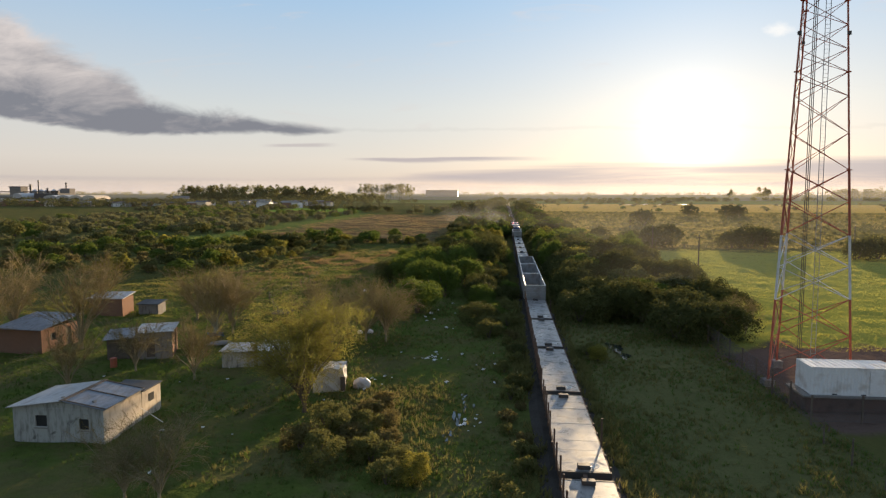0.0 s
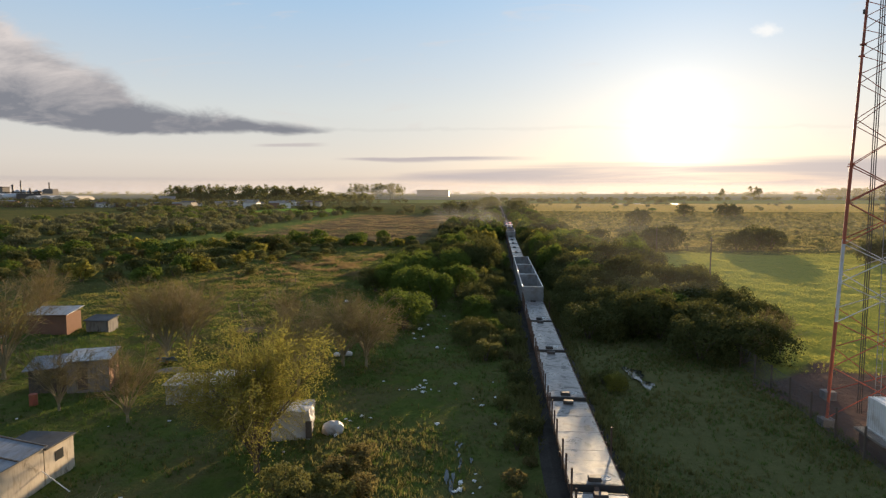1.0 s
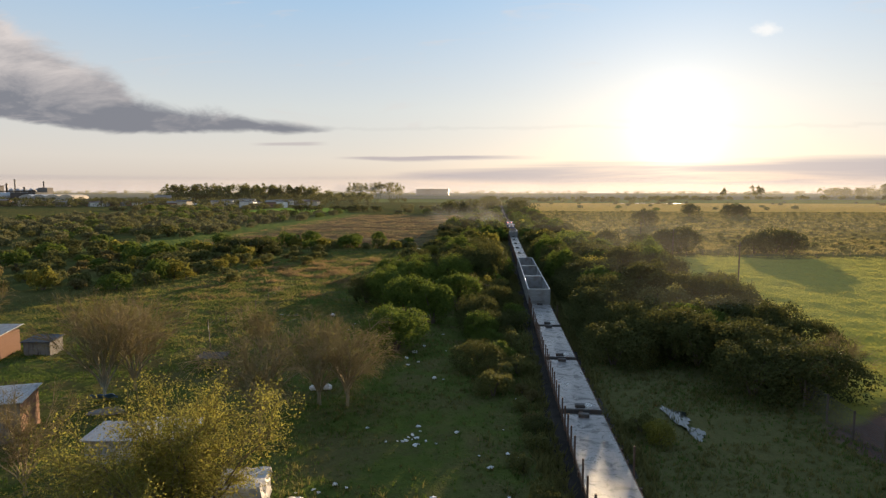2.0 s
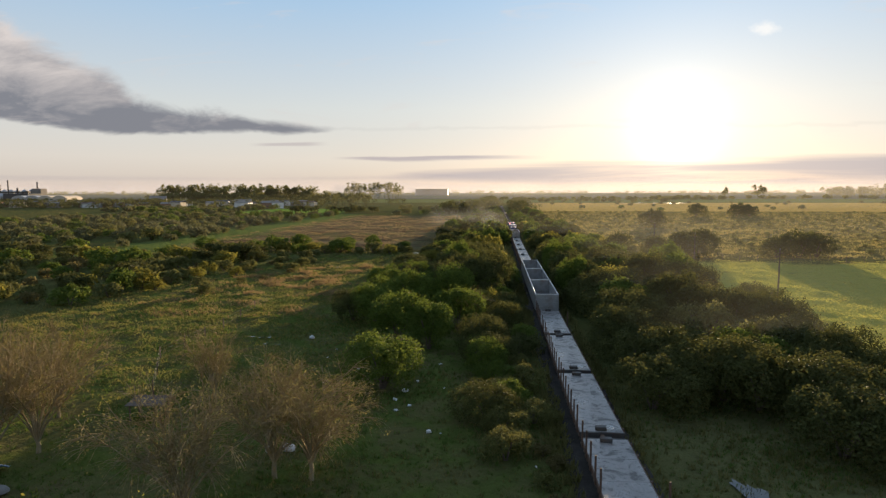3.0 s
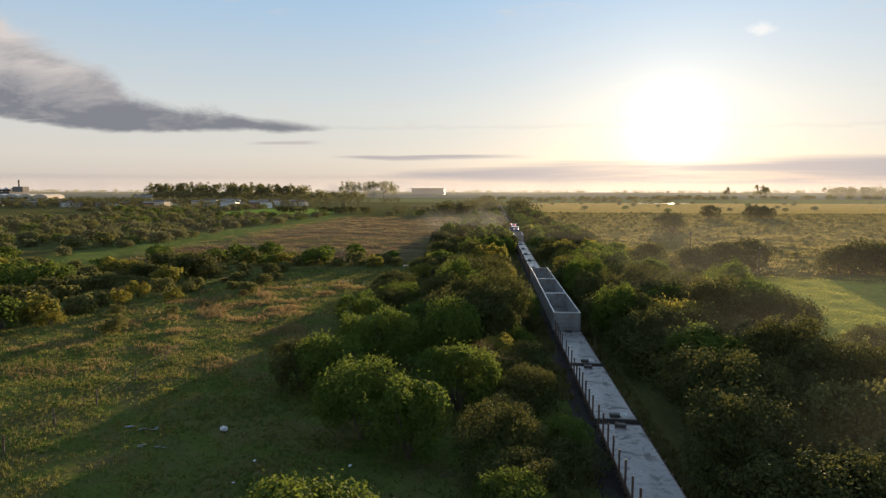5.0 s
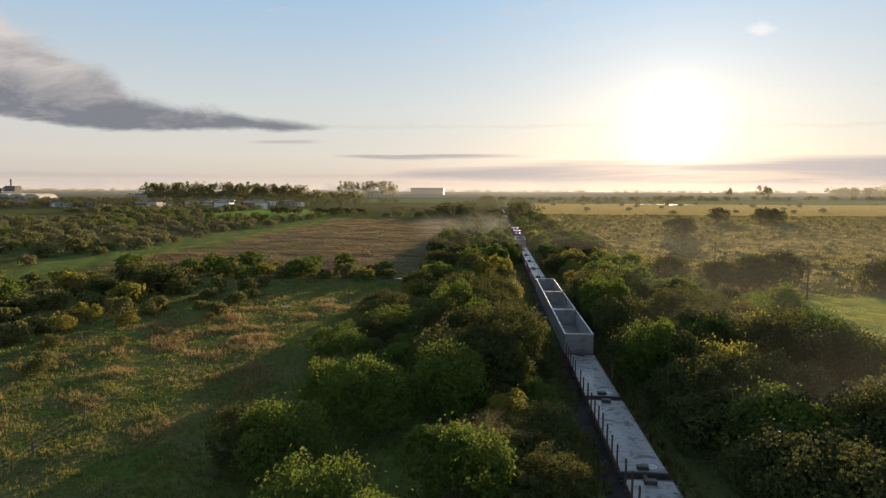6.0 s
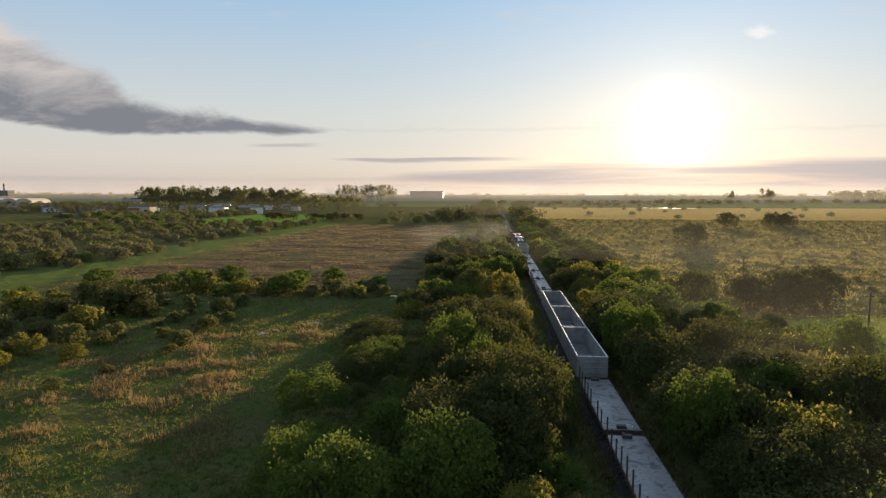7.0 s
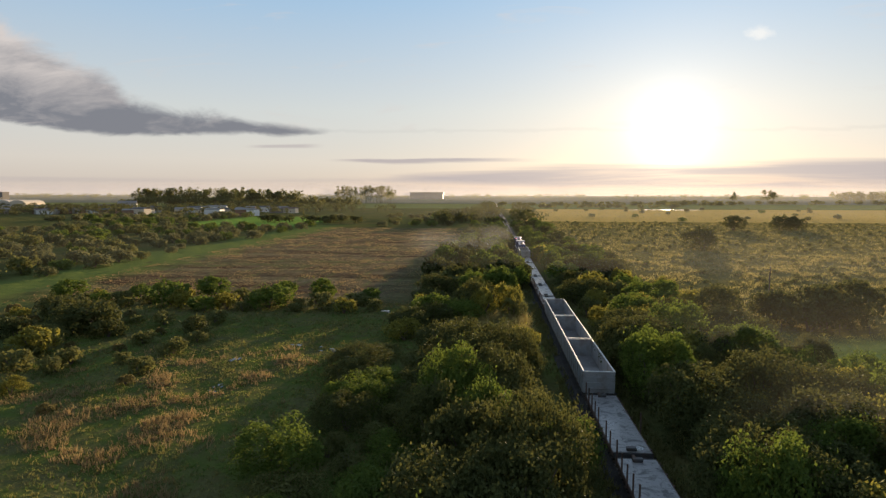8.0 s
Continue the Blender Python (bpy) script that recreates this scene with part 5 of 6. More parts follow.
def build_house_white():
    h = thing("house", pose(-37.5, 39.7, 0), "small damp-stained white house with a rusty zinc roof", "house", "settlement houses")
    W, D, z = 6.5, 4.2, 2.15
    bm = bmesh.new()
    wall_box(bm, 0, W, 0, D, -0.3, z, 0.18, [("s", 1.6, 2.45, 0.85, 1.65), ("s", 4.75, 5.45, 0.75, 1.5)])
    part("wall", bm, STUCCO, h)
    # cream sheet over the side wall paints the sun that grazes it
    bm = bmesh.new()
    box(bm, W + 0.002, W + 0.03, 0.0, D, -0.3, z)
    part("side_render", bm, STUCCO_CREAM, h, "cream rendered side wall")
    bm = bmesh.new()
    v = [bm.verts.new(p) for p in ((0, 0.02, z), (W, 0.02, z), (W * 0.58, 0.02, z + 0.55), (0, 0.16, z), (W, 0.16, z), (W * 0.58, 0.16, z + 0.55))]
    bm.faces.new((v[0], v[1], v[2]))
    bm.faces.new((v[5], v[4], v[3]))
    part("gable", bm, STUCCO, h)
    for k, (x0, x1, za, zb, mat) in enumerate(((-0.25, W * 0.58, z + 0.02, z + 0.60, ZINC_PALE), (W * 0.58 + 0.01, W + 0.3, z + 0.60, z + 0.10, ZINC))):
        bm = bmesh.new()
        slab(bm, (x0, -0.3, za), (x1, -0.3, zb), (x1, D + 0.1, zb), (x0, D + 0.1, za), 0.05)
        part("roof", bm, mat, h, "rust-streaked corrugated zinc roof")
    for i in range(9):
        x = 0.2 + i * 0.75
        if i in (4, 7):
            part("roof_stone", boxed(x, x + 0.2, 0.4, 0.65, z + 0.5 - abs(x - 3.7) * 0.13, z + 0.72 - abs(x - 3.7) * 0.13, 0.04), CONCRETE, h)
    part("ridge_plank", boxed(W * 0.58 - 0.14, W * 0.58 + 0.14, -0.34, D + 0.12, z + 0.655, z + 0.70, 0.01), WOOD_GREY, h, "weathered timber ridge plank")
    for y in (-0.2, D * 0.5, D - 0.1):
        bm = bmesh.new()
        slab(bm, (W * 0.58 + 0.16, y, z + 0.625), (W + 0.28, y, z + 0.155), (W + 0.28, y + 0.09, z + 0.155), (W * 0.58 + 0.16, y + 0.09, z + 0.625), 0.05)
        part("roof_batten", bm, WOOD_GREY, h)
    window(h, 1.58, 2.47, 0.10, 0.13, 0.83, 1.67)
    window(h, 4.73, 5.47, 0.10, 0.13, 0.73, 1.52)
    for x0, x1, za in ((1.5, 2.55, 0.8), (4.65, 5.55, 0.70)):
        part("window_sill", boxed(x0, x1, -0.06, 0.02, za - 0.06, za - 0.004, 0.01), CONCRETE, h)
    # annex takes the same cream, painted for its sunlit wall
    a = part("annex", boxed(W - 2.7, W + 0.02, D + 0.11, D + 2.5, -0.3, 1.95), STUCCO_CREAM, h, "low cream annex with a dark flat roof")
    part("annex_roof", boxed(W - 2.85, W + 0.16, D + 0.115, D + 2.6, 1.954, 2.05, 0.02), BITUMEN, h)
    window(a, W + 0.0, W + 0.035, D + 0.9, D + 1.6, 0.95, 1.55)
    bm = bmesh.new()
    beam(bm, (W + 0.05, D - 0.2, 0.9), (W + 2.2, D - 0.9, 0.15), 0.03)
    part("drain_pipe", bm, WHITE_PAINT, h)


def build_house_brick():
    h = thing("house", pose(-57.2, 60.3, 0, 0, 0, -4), "unplastered red brick house with a dull zinc lean-to roof", "house", "settlement houses")
    W, D, z = 5.2, 5.0, 2.35
    bm = bmesh.new()
    wall_box(bm, 0, W, 0, D, -0.3, z, 0.2, [("e", 1.2, 1.9, 1.0, 1.8), ("e", 3.2, 3.95, 0.02, 2.0)])
    part("wall", bm, BRICK, h)
    bm = bmesh.new()
    slab(bm, (-0.3, -0.3, z + 0.02), (W + 0.3, -0.3, z + 0.02), (W + 0.3, D + 0.3, z + 0.75), (-0.3, D + 0.3, z + 0.75), 0.05)
    part("roof", bm, ZINC, h)
    window(h, W - 0.12, W - 0.09, 1.18, 1.92, 0.98, 1.82)
    part("door", boxed(W - 0.14, W - 0.08, 3.19, 3.96, 0.0, 2.0), WOOD_GREY, h, "weathered plank door")


def build_house_grey():
    h = thing("house", pose(-42.8, 57.7, 0, 0, 0, 22), "grey cement-block house with flat roof and lean-to shed", "house", "settlement houses")
    bm = bmesh.new()
    wall_box(bm, 2.2, 5.4, 0.6, 4.2, -0.3, 2.55, 0.18, [("s", 3.0, 3.8, 0.02, 2.0)])
    part("wall", bm, BLOCK_GREY, h)
    part("brick_side", boxed(5.402, 5.44, 0.6, 4.2, -0.3, 2.5), BRICK, h, "orange hollow-brick side wall")
    bm = bmesh.new()
    slab(bm, (2.0, 0.35, 2.56), (5.65, 0.35, 2.56), (5.65, 4.45, 2.66), (2.0, 4.45, 2.66), 0.06)
    part("roof", bm, ZINC_PALE, h)
    part("door", boxed(3.0, 3.8, 0.68, 0.74, 0.0, 2.0), WOOD_GREY, h)
    bm = bmesh.new()
    wall_box(bm, -0.6, 2.19, 0.9, 3.6, -0.3, 2.0, 0.06)
    part("shed_wall", bm, WOOD_GREY, h, "weathered plank shed wall")
    bm = bmesh.new()
    slab(bm, (-0.9, 0.4, 2.02), (2.18, 0.4, 2.15), (2.18, 3.8, 2.5), (-0.9, 3.8, 2.4), 0.05)
    part("shed_roof", bm, ZINC, h)
    bm = bmesh.new()
    disc(bm, 0.3, 0.9, Matrix.Translation((0.6, -2.0, 0.4)), 14)
    tagged(part("oil_drum", bm, RED_PAINT), "rusty red oil drum standing on the grass", "drum").matrix_basis = pose(-42.8, 57.7, 0, 0, 0, 22)


def build_sheds():
    s = thing("shed", pose(-60.2, 78.4, 0, 0, 0, 8), "orange brick shed with a pale sheet roof", "shed", "settlement houses")
    part("wall", boxed(0, 4.4, 0, 3.2, -0.3, 2.2), BRICK, s)
    bm = bmesh.new()
    slab(bm, (-0.3, -0.3, 2.22), (4.7, -0.3, 2.22), (4.7, 3.5, 2.6), (-0.3, 3.5, 2.6), 0.06)
    part("roof", bm, ZINC_PALE, s)
    s = thing("shed", pose(-54.3, 80.2, 0, 0, 0, 5), "low dark hut with a felt roof", "shed", "settlement houses")
    part("wall", boxed(0, 2.7, 0, 2.2, -0.3, 1.25), BLOCK_GREY, s)
    bm = bmesh.new()
    slab(bm, (-0.2, -0.25, 1.26), (2.9, -0.25, 1.26), (2.9, 2.4, 1.5), (-0.2, 2.4, 1.5), 0.06)
    part("roof", bm, BITUMEN, s)
    s = thing("shack", pose(-31.2, 57.1, 0, 0, 0, 4), "pale tin-sheet shack half hidden by a willow", "shack", "settlement houses")
    part("wall", boxed(0, 3.0, 0, 2.4, -0.3, 1.5), STUCCO, s)
    bm = bmesh.new()
    slab(bm, (-0.2, -0.2, 1.52), (3.2, -0.2, 1.52), (3.2, 2.6, 1.7), (-0.2, 2.6, 1.7), 0.05)
    part("roof", bm, ZINC_PALE, s)
    bm = bmesh.new()
    wall_box(bm, 3.4, 6.2, 0.2, 2.6, -0.3, 1.6, 0.08, [("s", 4.0, 5.4, -0.1, 1.3)])
    part("open_bay", bm, STUCCO, s)
    bm = bmesh.new()
    slab(bm, (3.2, -0.1, 1.62), (6.5, -0.1, 1.62), (6.5, 2.8, 1.9), (3.2, 2.8, 1.9), 0.05)
    part("bay_roof", bm, WHITE_PAINT, s)
    s = thing("shack", pose(-20.4, 51.2, 0, 0, 0, 10), "makeshift hut covered with pale plastic sheeting", "shack", "settlement houses")
    bm = bmesh.new()
    box(bm, 0, 2.6, 0, 2.4, -0.2, 1.9)
    bmesh.ops.subdivide_edges(bm, edges=bm.edges[:], cuts=5, use_grid_fill=True)
    rng = random.Random(5)
    for v in bm.verts:
        if v.co.z > 0:
            v.co += Vector((rng.uniform(-0.09, 0.09), rng.uniform(-0.09, 0.09), rng.uniform(-0.12, 0.05)))
    part("sheeting", bm, TARP, s)
    part("plank", boxed(2.3, 2.72, -0.12, -0.06, 0.0, 1.2), WOOD_GREY, s)


def build_sack():
    rng = random.Random(8)
    bm = bmesh.new()
    bmesh.ops.create_icosphere(bm, subdivisions=3, radius=1.0)
    for v in bm.verts:
        k = 1 + 0.16 * noise.noise(v.co * 2.1) + 0.06 * noise.noise(v.co * 6)
        v.co = Vector((v.co.x * 0.95 * k, v.co.y * 0.8 * k, max(-0.35, v.co.z * 0.75 * k)))
    ob = part("rubbish_sack", bm, TARP)
    tagged(ob, "bulging pale bulk bag of rubbish on the grass", "sack")
    ob.matrix_basis = pose(-16.6, 52.8, 0.2) @ Matrix.Scale(0.8, 4)


def build_yard_things():
    bm = bmesh.new()
    bmesh.ops.create_grid(bm, x_segments=8, y_segments=8, size=0.8)
    for v in bm.verts:
        v.co.z = 0.55 - 0.5 * v.co.y + 0.12 * noise.noise(v.co * 3)
    bmesh.ops.solidify(bm, geom=bm.faces[:], thickness=0.03)
    ob = tagged(part("tarpaulin", bm, BLUE_TARP), "crumpled pale blue tarpaulin leaning by a tree", "tarpaulin")
    ob.matrix_basis = pose(-36.9, 67.4, 0.0, 0, 0, 20)
    bm = bmesh.new()
    bmesh.ops.create_uvsphere(bm, u_segments=20, v_segments=10, radius=1.0)
    for v in bm.verts:
        v.co = Vector((v.co.x * 1.35 * (1 - 0.25 * v.co.x), v.co.y * 0.5, max(0.0, v.co.z) * 0.42))
    ob = tagged(part("upturned_boat", bm, CONCRETE), "small grey boat lying upside down on grass", "boat")
    ob.matrix_basis = pose(-35.2, 65.5, -0.02, 0, 0, 18)
    t = thing("shelter", pose(-33.7, 76.1, 0, 0, 0, 6), "low open shelter with a flat weathered board roof", "shelter", "settlement houses")
    for x in (0.1, 2.3):
        for y in (0.1, 1.5):
            part("post", beamed((x, y, -0.3), (x, y, 1.2), 0.06), WOOD_GREY, t)
    bm = bmesh.new()
    slab(bm, (-0.15, -0.15, 1.21), (2.55, -0.15, 1.21), (2.55, 1.8, 1.35), (-0.15, 1.8, 1.35), 0.05)
    part("roof", bm, WOOD_GREY, t)
    for x, y, s in ((-20.3, 72.3, 0.45), (-21.4, 72.0, 0.36), (-14.4, 84.4, 0.28), (-11.5, 75.9, 0.2), (-27.8, 101.9, 0.3)):
        bm = bmesh.new()
        bmesh.ops.create_icosphere(bm, subdivisions=2, radius=1.0)
        for v in bm.verts:
            k = 1 + 0.22 * noise.noise(v.co * 2.3 + Vector((x, y, 0)))
            v.co = Vector((v.co.x * k, v.co.y * 0.75 * k, max(-0.3, v.co.z * 0.8 * k)))
        ob = tagged(part("plastic_sack", bm, LITTER), "filled white plastic sack lying on the grass", "sack", "rubbish sacks")
        ob.matrix_basis = pose(x, y, 0.28 * s) @ Matrix.Scale(s, 4)


build_yard_things()
build_house_white()
build_house_brick()
build_house_grey()
build_sheds()
build_sack()


def blob_sheet(name, label, category, x, y, rx, ry, mat, seed, turn=0.0, n=26, thick=0.012):
    """A flat patch with an uneven rim: standing water."""
    rng = np.random.default_rng(seed)
    r = 1 + 0.22 * np.sin(np.arange(n) * 2 * math.pi / n * 3 + rng.uniform(0, 6)) + 0.14 * rng.normal(size=n)
    a = np.arange(n) * 2 * math.pi / n
    px, py = rx * r * np.cos(a), ry * r * np.sin(a)
    verts = [(0, 0, 0)] + [(float(u), float(v), 0.0) for u, v in zip(px, py)]
    faces = [(0, 1 + i, 1 + (i + 1) % n) for i in range(n)]
    ob = mesh_object(name, verts, faces, mat)
    ob.matrix_basis = pose(x, y, float(ground_z(x, y)) + 0.10, 0, 0, turn)
    return tagged(ob, label, category)


def build_puddles():
    for k, (x, y, rx, ry, turn) in enumerate((
        (7.4, 68.2, 0.7, 2.0, 6), (7.9, 65.4, 0.55, 1.3, 0), (-8.0, 46.1, 0.35, 2.0, 3), (-7.5, 49.3, 0.3, 1.2, 0), (-8.3, 43.5, 0.3, 1.0, 0), (-7.7, 51.4, 0.25, 0.8, 0),
        (-34.1, 101.6, 0.9, 0.35, 20), (-31.8, 98.8, 0.7, 0.3, 10), (-39.1, 154.7, 0.5, 1.2, 0), (-41.2, 164.9, 0.5, 1.3, 0), (-31.4, 171.2, 0.9, 0.8, 0), (-29.1, 167.4, 0.6, 0.9, 0), (-36.2, 172.8, 0.7, 0.7, 0), (-27.5, 197.1, 1.6, 1.2, 0),
    )):
        rng = np.random.default_rng(470 + k)
        shards = 1 if x > 0 else 5
        for j in range(shards):
            dx, dy, f = (0.0, 0.0, 1.0) if shards == 1 else (rng.normal() * rx * 0.8, rng.normal() * ry * 0.6, rng.uniform(0.18, 0.42))
            blob_sheet("puddle", "shallow rain puddle in the grass reflecting the sky", "puddle", x + dx, y + dy, rx * f, ry * f, PUDDLE, 400 + 7 * k + j, turn)
    blob_sheet("pond", "shallow pond glinting in a golden field", "pond", 207, 872, 38, 24, PUDDLE, 450, 0, 40)


def build_litter():
    rng = np.random.default_rng(31)
    spots = [(-11.7, 62.6, 1.2, 14), (-16.2, 54.2, 2.2, 12), (-8.1, 58.7, 6, 10), (-12.4, 78.3, 6, 7), (-20.8, 93.7, 7, 7), (-27.8, 38.0, 8, 5), (-34.1, 55.0, 6, 6), (-7.0, 45.9, 1.6, 8)]
    proto = []
    for k in range(4):
        bm = bmesh.new()
        box(bm, -0.14, 0.14, -0.10, 0.10, 0.0, 0.07)
        bmesh.ops.subdivide_edges(bm, edges=bm.edges[:], cuts=1, use_grid_fill=True)
        for v in bm.verts:
            v.co += Vector(rng.uniform(-0.06, 0.06, 3))
        me = bpy.data.meshes.new("litter")
        bm.to_mesh(me)
        bm.free()
        me.materials.append(LITTER)
        proto.append(me)
    for cx, cy, r, n in spots:
        for _ in range(n):
            x, y = cx + rng.normal() * r * 0.5, cy + rng.normal() * r * 0.6
            ob = new("litter", proto[int(rng.integers(4))])
            ob.matrix_basis = pose(x, y, float(ground_z(x, y)) + 0.04, 0, 0, rng.uniform(0, 360)) @ Matrix.Scale(rng.uniform(0.35, 1.1), 4)
            tagged(ob, "scrap of pale rubbish lying in the grass", "litter", "scattered rubbish")


build_puddles()
build_litter()


# ---- far off ----
def woods(name, label, mat, spots, seed, leaf=0.9, per=150):
    """Far woods, joined: crowns of leaf clumps on trunks. spots: x, y, radius, height."""
    rng = np.random.default_rng(seed)
    V, F, off = [], [], 0
    segs = []
    for x, y, r, h in spots:
        p, d = bush_points(rng, r, h * 0.93, per, 7)
        p = p + np.array([x, y, h * 0.07])
        v, f = cards(p, d + 0.6 * rng.normal(size=d.shape), leaf, rng, 1.2)
        V.append(v)
        F += [[q + off for q in ff] for ff in f]
        off += len(v)
        segs += [((x, y, -0.3), (x, y, h * 0.55), 0.28, 0.14)]
    v, f = tubes(segs, 4)
    V.append(np.array(v))
    F += [[q + off for q in ff] for ff in f]
    tagged(mesh_object(name, np.concatenate(V), F, mat), label, "woods", kind="stuff")


def add_haze_curtains():
    """Curtains added to imitate distance haze, and lens veil right of the track."""
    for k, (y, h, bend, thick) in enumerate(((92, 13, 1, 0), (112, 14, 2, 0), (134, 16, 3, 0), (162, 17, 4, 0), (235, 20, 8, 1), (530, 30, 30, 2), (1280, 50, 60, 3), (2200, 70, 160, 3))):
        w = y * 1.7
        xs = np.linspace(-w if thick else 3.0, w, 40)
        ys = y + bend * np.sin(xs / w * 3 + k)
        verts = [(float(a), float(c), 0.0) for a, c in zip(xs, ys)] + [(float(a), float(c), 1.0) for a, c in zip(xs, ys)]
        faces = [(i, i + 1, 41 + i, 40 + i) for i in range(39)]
        ob = mesh_object("mist_bank", verts, faces, HAZE_CURTAINS[thick])
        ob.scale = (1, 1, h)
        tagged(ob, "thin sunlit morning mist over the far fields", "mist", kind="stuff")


add_haze_curtains()


def build_far():
    rng = np.random.default_rng(51)
    def row(x0, y0, x1, y1, n, spread, r, h):
        out = []
        for k in range(n):
            f = rng.uniform()
            out.append((x0 + (x1 - x0) * f + rng.normal() * spread, y0 + (y1 - y0) * f + rng.normal() * spread * 0.6, r * rng.uniform(0.7, 1.3), h * rng.uniform(0.75, 1.2)))
        return out
    woods("eucalyptus_grove", "tall dark eucalyptus grove beyond the fields", LEAF_OLIVE, row(-551, 1000, -397, 1000, 95, 12, 6.5, 25) + row(-540, 985, -400, 985, 60, 10, 6, 17) + row(-560, 965, -210, 965, 170, 8, 7, 13) + row(-353, 900, -268, 905, 60, 9, 5.5, 22) + row(-350, 880, -200, 890, 50, 9, 5, 11) + row(-316, 1300, -216, 1300, 60, 14, 7, 32) + [(-199, 1240, 8, 32), (-194, 1243, 7, 27), (-204, 1238, 7, 24)], 61, 1.5, 120)
    woods("hedgerow", "dark hedge trees along the railway far off", LEAF_DARK, row(-40, 470, -14, 620, 70, 7, 4.5, 8.5) + row(10, 470, 24, 760, 60, 4, 4.5, 9) + row(-12, 620, -10, 1000, 40, 6, 5, 9) + row(-170, 505, -95, 498, 34, 3, 3.4, 5), 62, 0.8, 130)
    woods("town_trees", "dark garden trees round the town", LEAF_DARK, row(-620, 720, -330, 700, 190, 22, 4.5, 8) + row(-360, 760, -130, 740, 110, 20, 5, 9) + row(-760, 790, -560, 760, 70, 16, 5, 8) + row(-600, 640, -200, 640, 190, 22, 4.2, 7) + row(-560, 610, -420, 590, 30, 10, 4, 5), 63, 0.9, 90)
    woods("far_hedges", "thin lines of far trees at the skyline", LEAF_OLIVE, row(-1900, 2300, 400, 2600, 200, 40, 14, 17) + row(500, 2300, 2100, 2500, 150, 45, 14, 17) + row(60, 960, 260, 1000, 26, 9, 6, 5) + row(300, 1250, 1200, 1350, 90, 14, 7, 7) + row(515, 1300, 535, 1305, 9, 5, 7, 25) + row(455, 1300, 460, 1302, 3, 4, 5, 21) + row(755, 1500, 905, 1530, 70, 10, 9, 23) + row(820, 1400, 900, 1400, 45, 10, 8, 29) + row(0, 1120, 420, 1180, 60, 10, 6, 6), 64, 2.2, 60)
    rng2 = random.Random(9)
    for k in range(64):
        x, y = rng2.uniform(-600, -215), rng2.uniform(610, 700) if k < 44 else rng2.uniform(700, 800)
        w, d, hh = rng2.uniform(8, 19), rng2.uniform(7, 11), rng2.uniform(3.4, 6.4)
        t = thing("far_house", pose(x, y, 0, 0, 0, rng2.uniform(-20, 20)), "small low house at the edge of town", "house", "town houses")
        part("wall", boxed(0, w, 0, d, -0.3, hh), rng2.choice((WHITE_PAINT, STUCCO_CREAM, STUCCO, BLOCK_GREY, BRICK, BRICK)), t)
        bm = bmesh.new()
        slab(bm, (-0.4, -0.4, hh + 0.01), (w + 0.4, -0.4, hh + 0.01), (w + 0.4, d / 2, hh + 1.3), (-0.4, d / 2, hh + 1.3), 0.1)
        slab(bm, (-0.4, d / 2, hh + 1.3), (w + 0.4, d / 2, hh + 1.3), (w + 0.4, d + 0.4, hh + 0.01), (-0.4, d + 0.4, hh + 0.01), 0.1)
        part("roof", bm, rng2.choice((BLOCK_GREY, PLINTH, BITUMEN, CONCRETE)), t)
        for q in range(2):
            part("window", boxed(w * (0.25 + 0.4 * q), w * (0.25 + 0.4 * q) + 1.2, -0.03, 0.05, 1.0, 2.1), DARK, t)
    # grain plant
    p = thing("grain_plant", pose(-702, 790, 0), "industrial grain plant with silos, towers and conveyor", "factory")
    for k in range(1):
        bm = bmesh.new()
        x = 8
        box(bm, x, x + 15, 0, 30, -0.3, 7)
        disc(bm, 7.5, 30, Matrix.Translation((x + 7.5, 15, 6.8)) @ Matrix.Rotation(math.pi / 2, 4, "X"), 20)
        part("vaulted_shed", bm, ZINC_PALE, p)
    part("hall", boxed(-60, 6, 10, 40, -0.3, 11, 0.3), BLOCK_GREY, p)
    part("hall", boxed(25, 62, 20, 44, -0.3, 14, 0.3), BITUMEN, p)
    part("mill_house", boxed(-34, -16, 44, 58, -0.3, 23, 0.3), BLOCK_GREY, p)
    part("mill_house", boxed(46, 60, 46, 58, -0.3, 21, 0.3), BLOCK_GREY, p)
    part("mill_roof", boxed(-35, -15, 43, 59, 23.01, 24, 0.1), BITUMEN, p)
    for k in range(5):
        bm = bmesh.new()
        disc(bm, 4.6, 17, Matrix.Translation((-8 + k * 10.2, 62, 8.4)), 18)
        bmesh.ops.create_cone(bm, cap_ends=True, segments=18, radius1=4.8, radius2=0.6, depth=3.0, matrix=Matrix.Translation((-8 + k * 10.2, 62, 18.4)))
        part("silo", bm, ZINC_PALE, p, "pale zinc grain silo")
    part("store", boxed(-40, 4, -12, 6, -0.3, 6.5, 0.3), WHITE_PAINT, p)
    # dark steel on towers and conveyor paints their backlit silhouette
    for x, z, r in ((-5, 27, 1.6), (8, 33, 1.0), (22, 22, 1.4), (52, 30, 1.0), (44, 19, 1.8), (-18, 20, 1.2), (30, 17, 2.4), (36, 18, 2.4)):
        bm = bmesh.new()
        beam(bm, (x, 50, 0), (x, 50, z), r, r * 0.8, sides=12)
        for q in range(4):
            disc(bm, r * 1.5, 0.5, Matrix.Translation((x, 50, z * (0.4 + 0.18 * q))), 12)
        part("tower", bm, STEEL, p)
    part("conveyor", boxed(-55, 40, 49, 51.5, 15, 16.6, 0.1), STEEL, p)
    for k in range(4):
        v = thing("vaulted_shed", pose(-612 + k * 21, 748 - k * 4, 0, 0, 0, 6), "pale pink shed with a rounded barrel roof", "shed", "vaulted sheds")
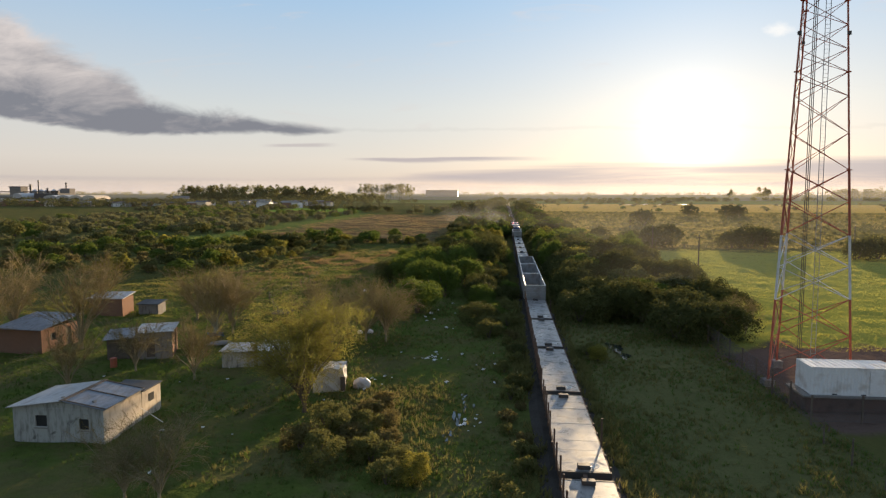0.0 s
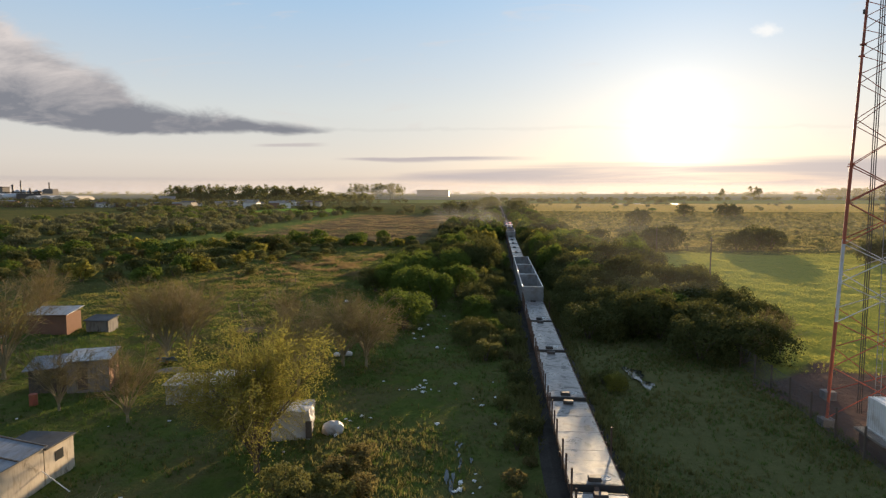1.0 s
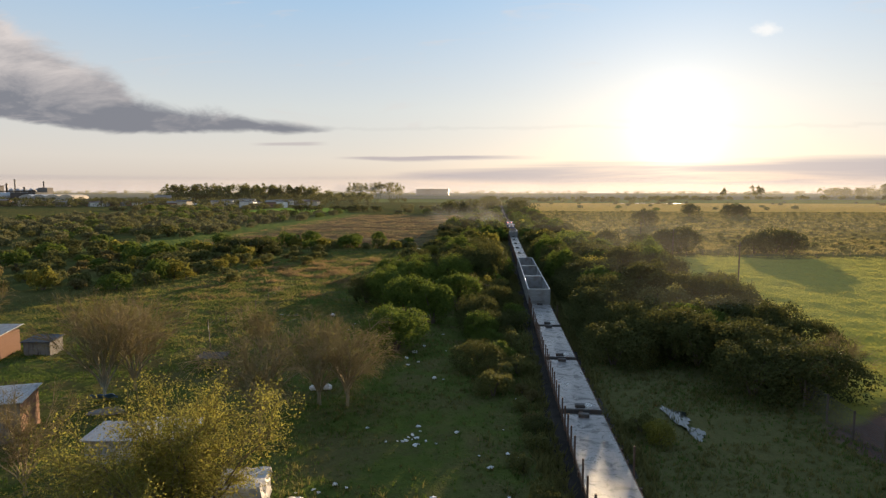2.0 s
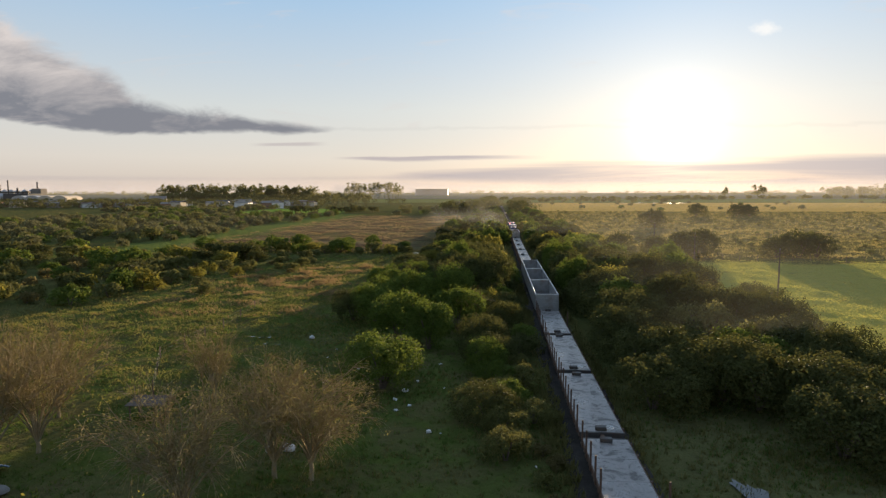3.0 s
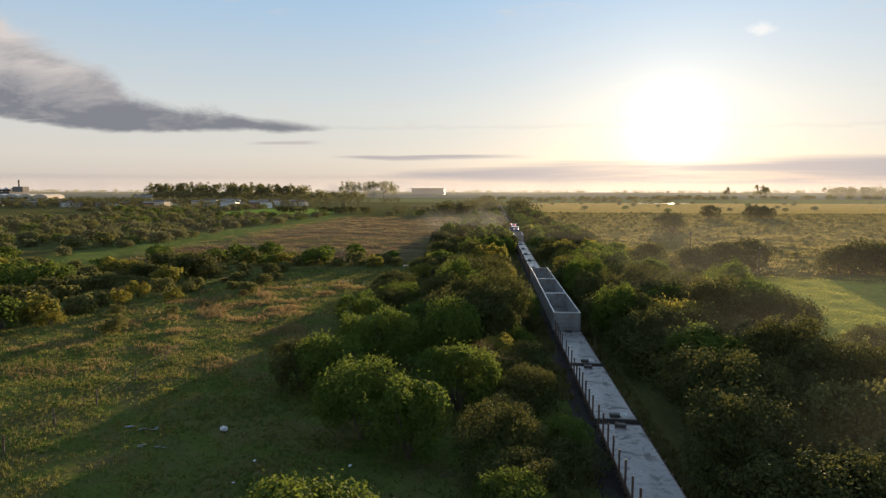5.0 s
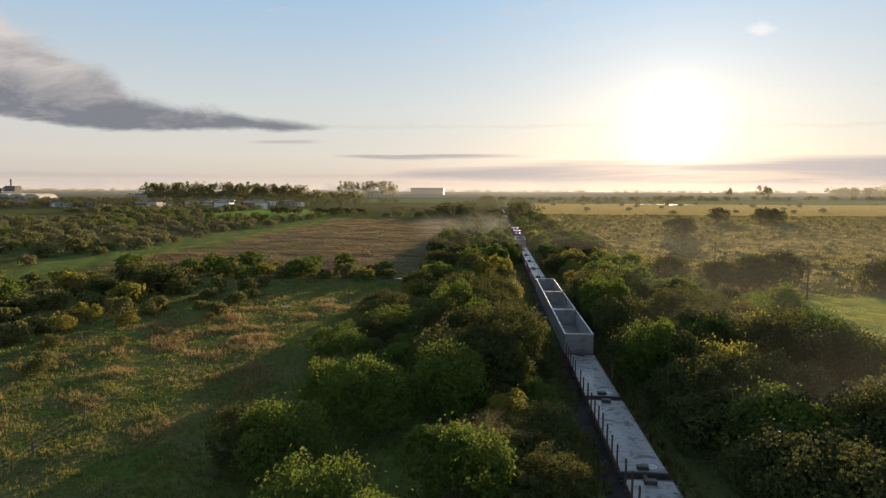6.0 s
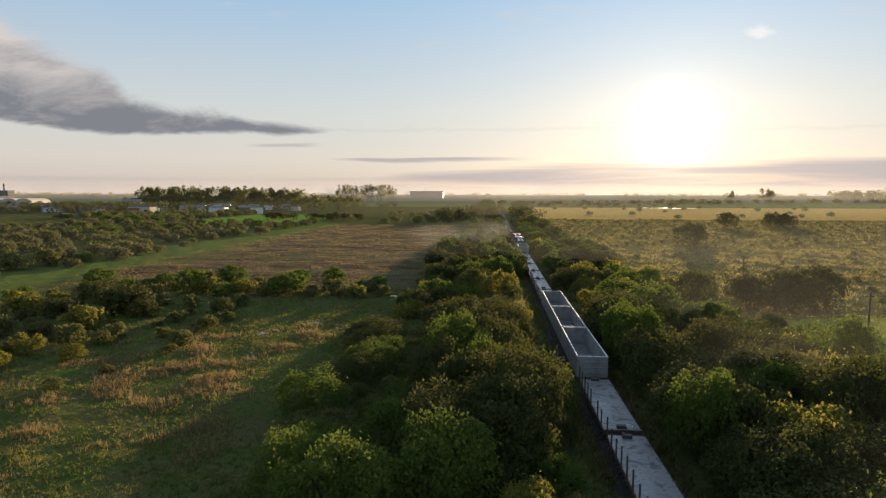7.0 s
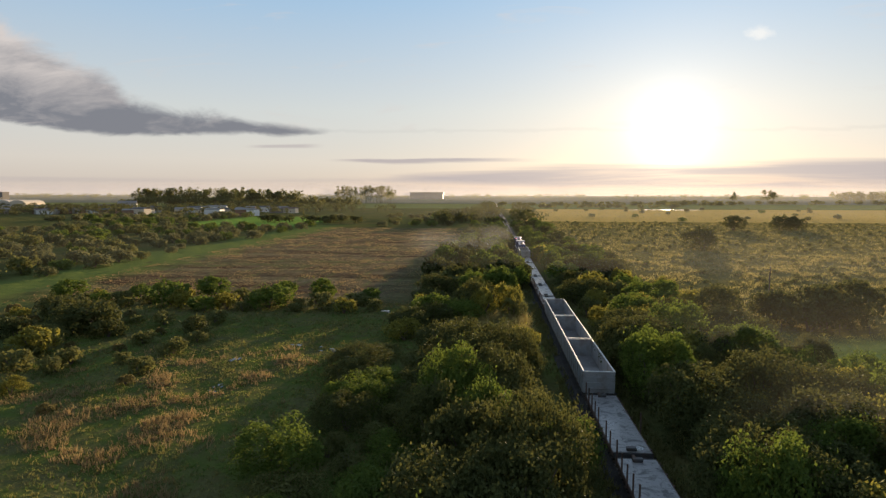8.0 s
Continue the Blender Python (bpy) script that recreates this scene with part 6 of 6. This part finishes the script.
        part("wall", boxed(0, 18, 0, 34, -0.3, 6.5), STUCCO_CREAM, v)
        bm = bmesh.new()
        prof = [(9 + 9.6 * math.cos(a), 6.52 + 5.2 * math.sin(a)) for a in [math.pi * q / 14 for q in range(15)]]
        ring_a = [bm.verts.new((px, -0.6, pz)) for px, pz in prof]
        ring_b = [bm.verts.new((px, 34.6, pz)) for px, pz in prof]
        for q in range(14):
            bm.faces.new((ring_a[q], ring_a[q + 1], ring_b[q + 1], ring_b[q]))
        bm.faces.new(ring_a)
        bm.faces.new(ring_b[::-1])
        bm.faces.new((ring_a[0], ring_b[0], ring_b[14], ring_a[14]))
        part("roof", bm, ZINC_PALE if k < 2 else STUCCO_CREAM, v)
    v = thing("barn", pose(-450, 780, 0, 0, 0, 24), "long barn with a grey roof and white gable wall", "barn")
    part("wall", boxed(0, 20, 0, 11, -0.3, 7), STUCCO, v)
    bm = bmesh.new()
    slab(bm, (-0.5, -0.5, 7.01), (20.5, -0.5, 7.01), (20.5, 5.5, 10.5), (-0.5, 5.5, 10.5), 0.15)
    slab(bm, (-0.5, 5.5, 10.5), (20.5, 5.5, 10.5), (20.5, 11.5, 7.01), (-0.5, 11.5, 7.01), 0.15)
    part("roof", bm, BLOCK_GREY, v)
    for q in range(3):
        part("window", boxed(3 + 6 * q, 4.6 + 6 * q, -0.04, 0.06, 2.2, 4.2), DARK, v)
    w = thing("warehouse", pose(-300, 2280, 0), "long grey warehouse on the skyline", "warehouse")
    part("hall", boxed(0, 120, 0, 50, -0.3, 22, 0.5), ZINC, w)
    part("roof", boxed(-2, 122, -2, 52, 22.01, 24, 0.3), BLOCK_GREY, w)
    part("mast", beamed((58, -5, 0), (58, -5, 36), 0.6), GALV, w)


build_far()


def smoke_material():
    """Thin exhaust: soft-edged shreds that let most light through."""
    def build(n):
        uvw = n.add("ShaderNodeUVMap").outputs[0]
        xyz = n.add("ShaderNodeSeparateXYZ")
        n.put(xyz.inputs[0], uvw)
        r = n.vec("LENGTH", n.vec("SUBTRACT", uvw, (0.5, 0.5, 0.0)))
        soft = n.span(r, 0.08, 0.48, 1.0, 0.0, True)
        thick = n.math("MULTIPLY", soft, n.span(n.noise(object_coords(n), 0.2, 4.0, 0.6), 0.35, 0.7, 0.04, 0.15))
        clear = n.add("ShaderNodeBsdfTransparent")
        lit = n.add("ShaderNodeBsdfTranslucent")
        lit.inputs[0].default_value = (0.34, 0.35, 0.38, 1)
        s = n.add("ShaderNodeMixShader")
        n.put(s.inputs[0], thick)
        n.tree.links.new(clear.outputs[0], s.inputs[1])
        n.tree.links.new(lit.outputs[0], s.inputs[2])
        return s.outputs[0]
    return material("thin_smoke", build)


SMOKE = smoke_material()


def build_smoke(name, label, cx, cy, cz, spots):
    """A few soft billows side by side: x, y, z, half width, half height."""
    v = []
    for x, y, z, w, h in spots:
        v += [(x - w, y - 0.3 * w, z - h), (x + w, y + 0.3 * w, z - h), (x + w, y + 0.3 * w, z + h), (x - w, y - 0.3 * w, z + h)]
    n = len(spots)
    ob = mesh_object(name, v, np.arange(4 * n).reshape(n, 4).tolist(), SMOKE)
    uv = ob.data.uv_layers.new(name="soft")
    uv.data.foreach_set("uv", np.tile(np.array([0, 0, 1, 0, 1, 1, 0, 1], float), n))
    ob.matrix_basis = pose(cx, cy, cz)
    return tagged(ob, label, "smoke", kind="stuff")


# exhaust drifts off to the side; older smoke hangs beside the line
EXHAUST = build_smoke("exhaust_smoke", "thin grey diesel exhaust drifting off the locomotive", 0, 0, 6.0, [(-1, 0, 0.5, 3, 3.4), (-5, -5, 1.0, 5, 3.5)])
build_smoke("drifting_smoke", "thin grey diesel smoke hanging beside the railway", -16, 262, 7.0, [(4, 10, 0, 10, 6), (-8, 0, 0, 12, 5)])


# ---- moving things ----
def motions():
    times = [0.5 * k for k in range(17)]
    for car, ahead in TRAIN:
        walk(car, [(t, pose(0, train_y(t) + ahead, 0)) for t in times])
    walk(EXHAUST, [(t, pose(-3.5, train_y(t) + TRAIN[-1][1] - 3.0, 5.6)) for t in times])


motions()
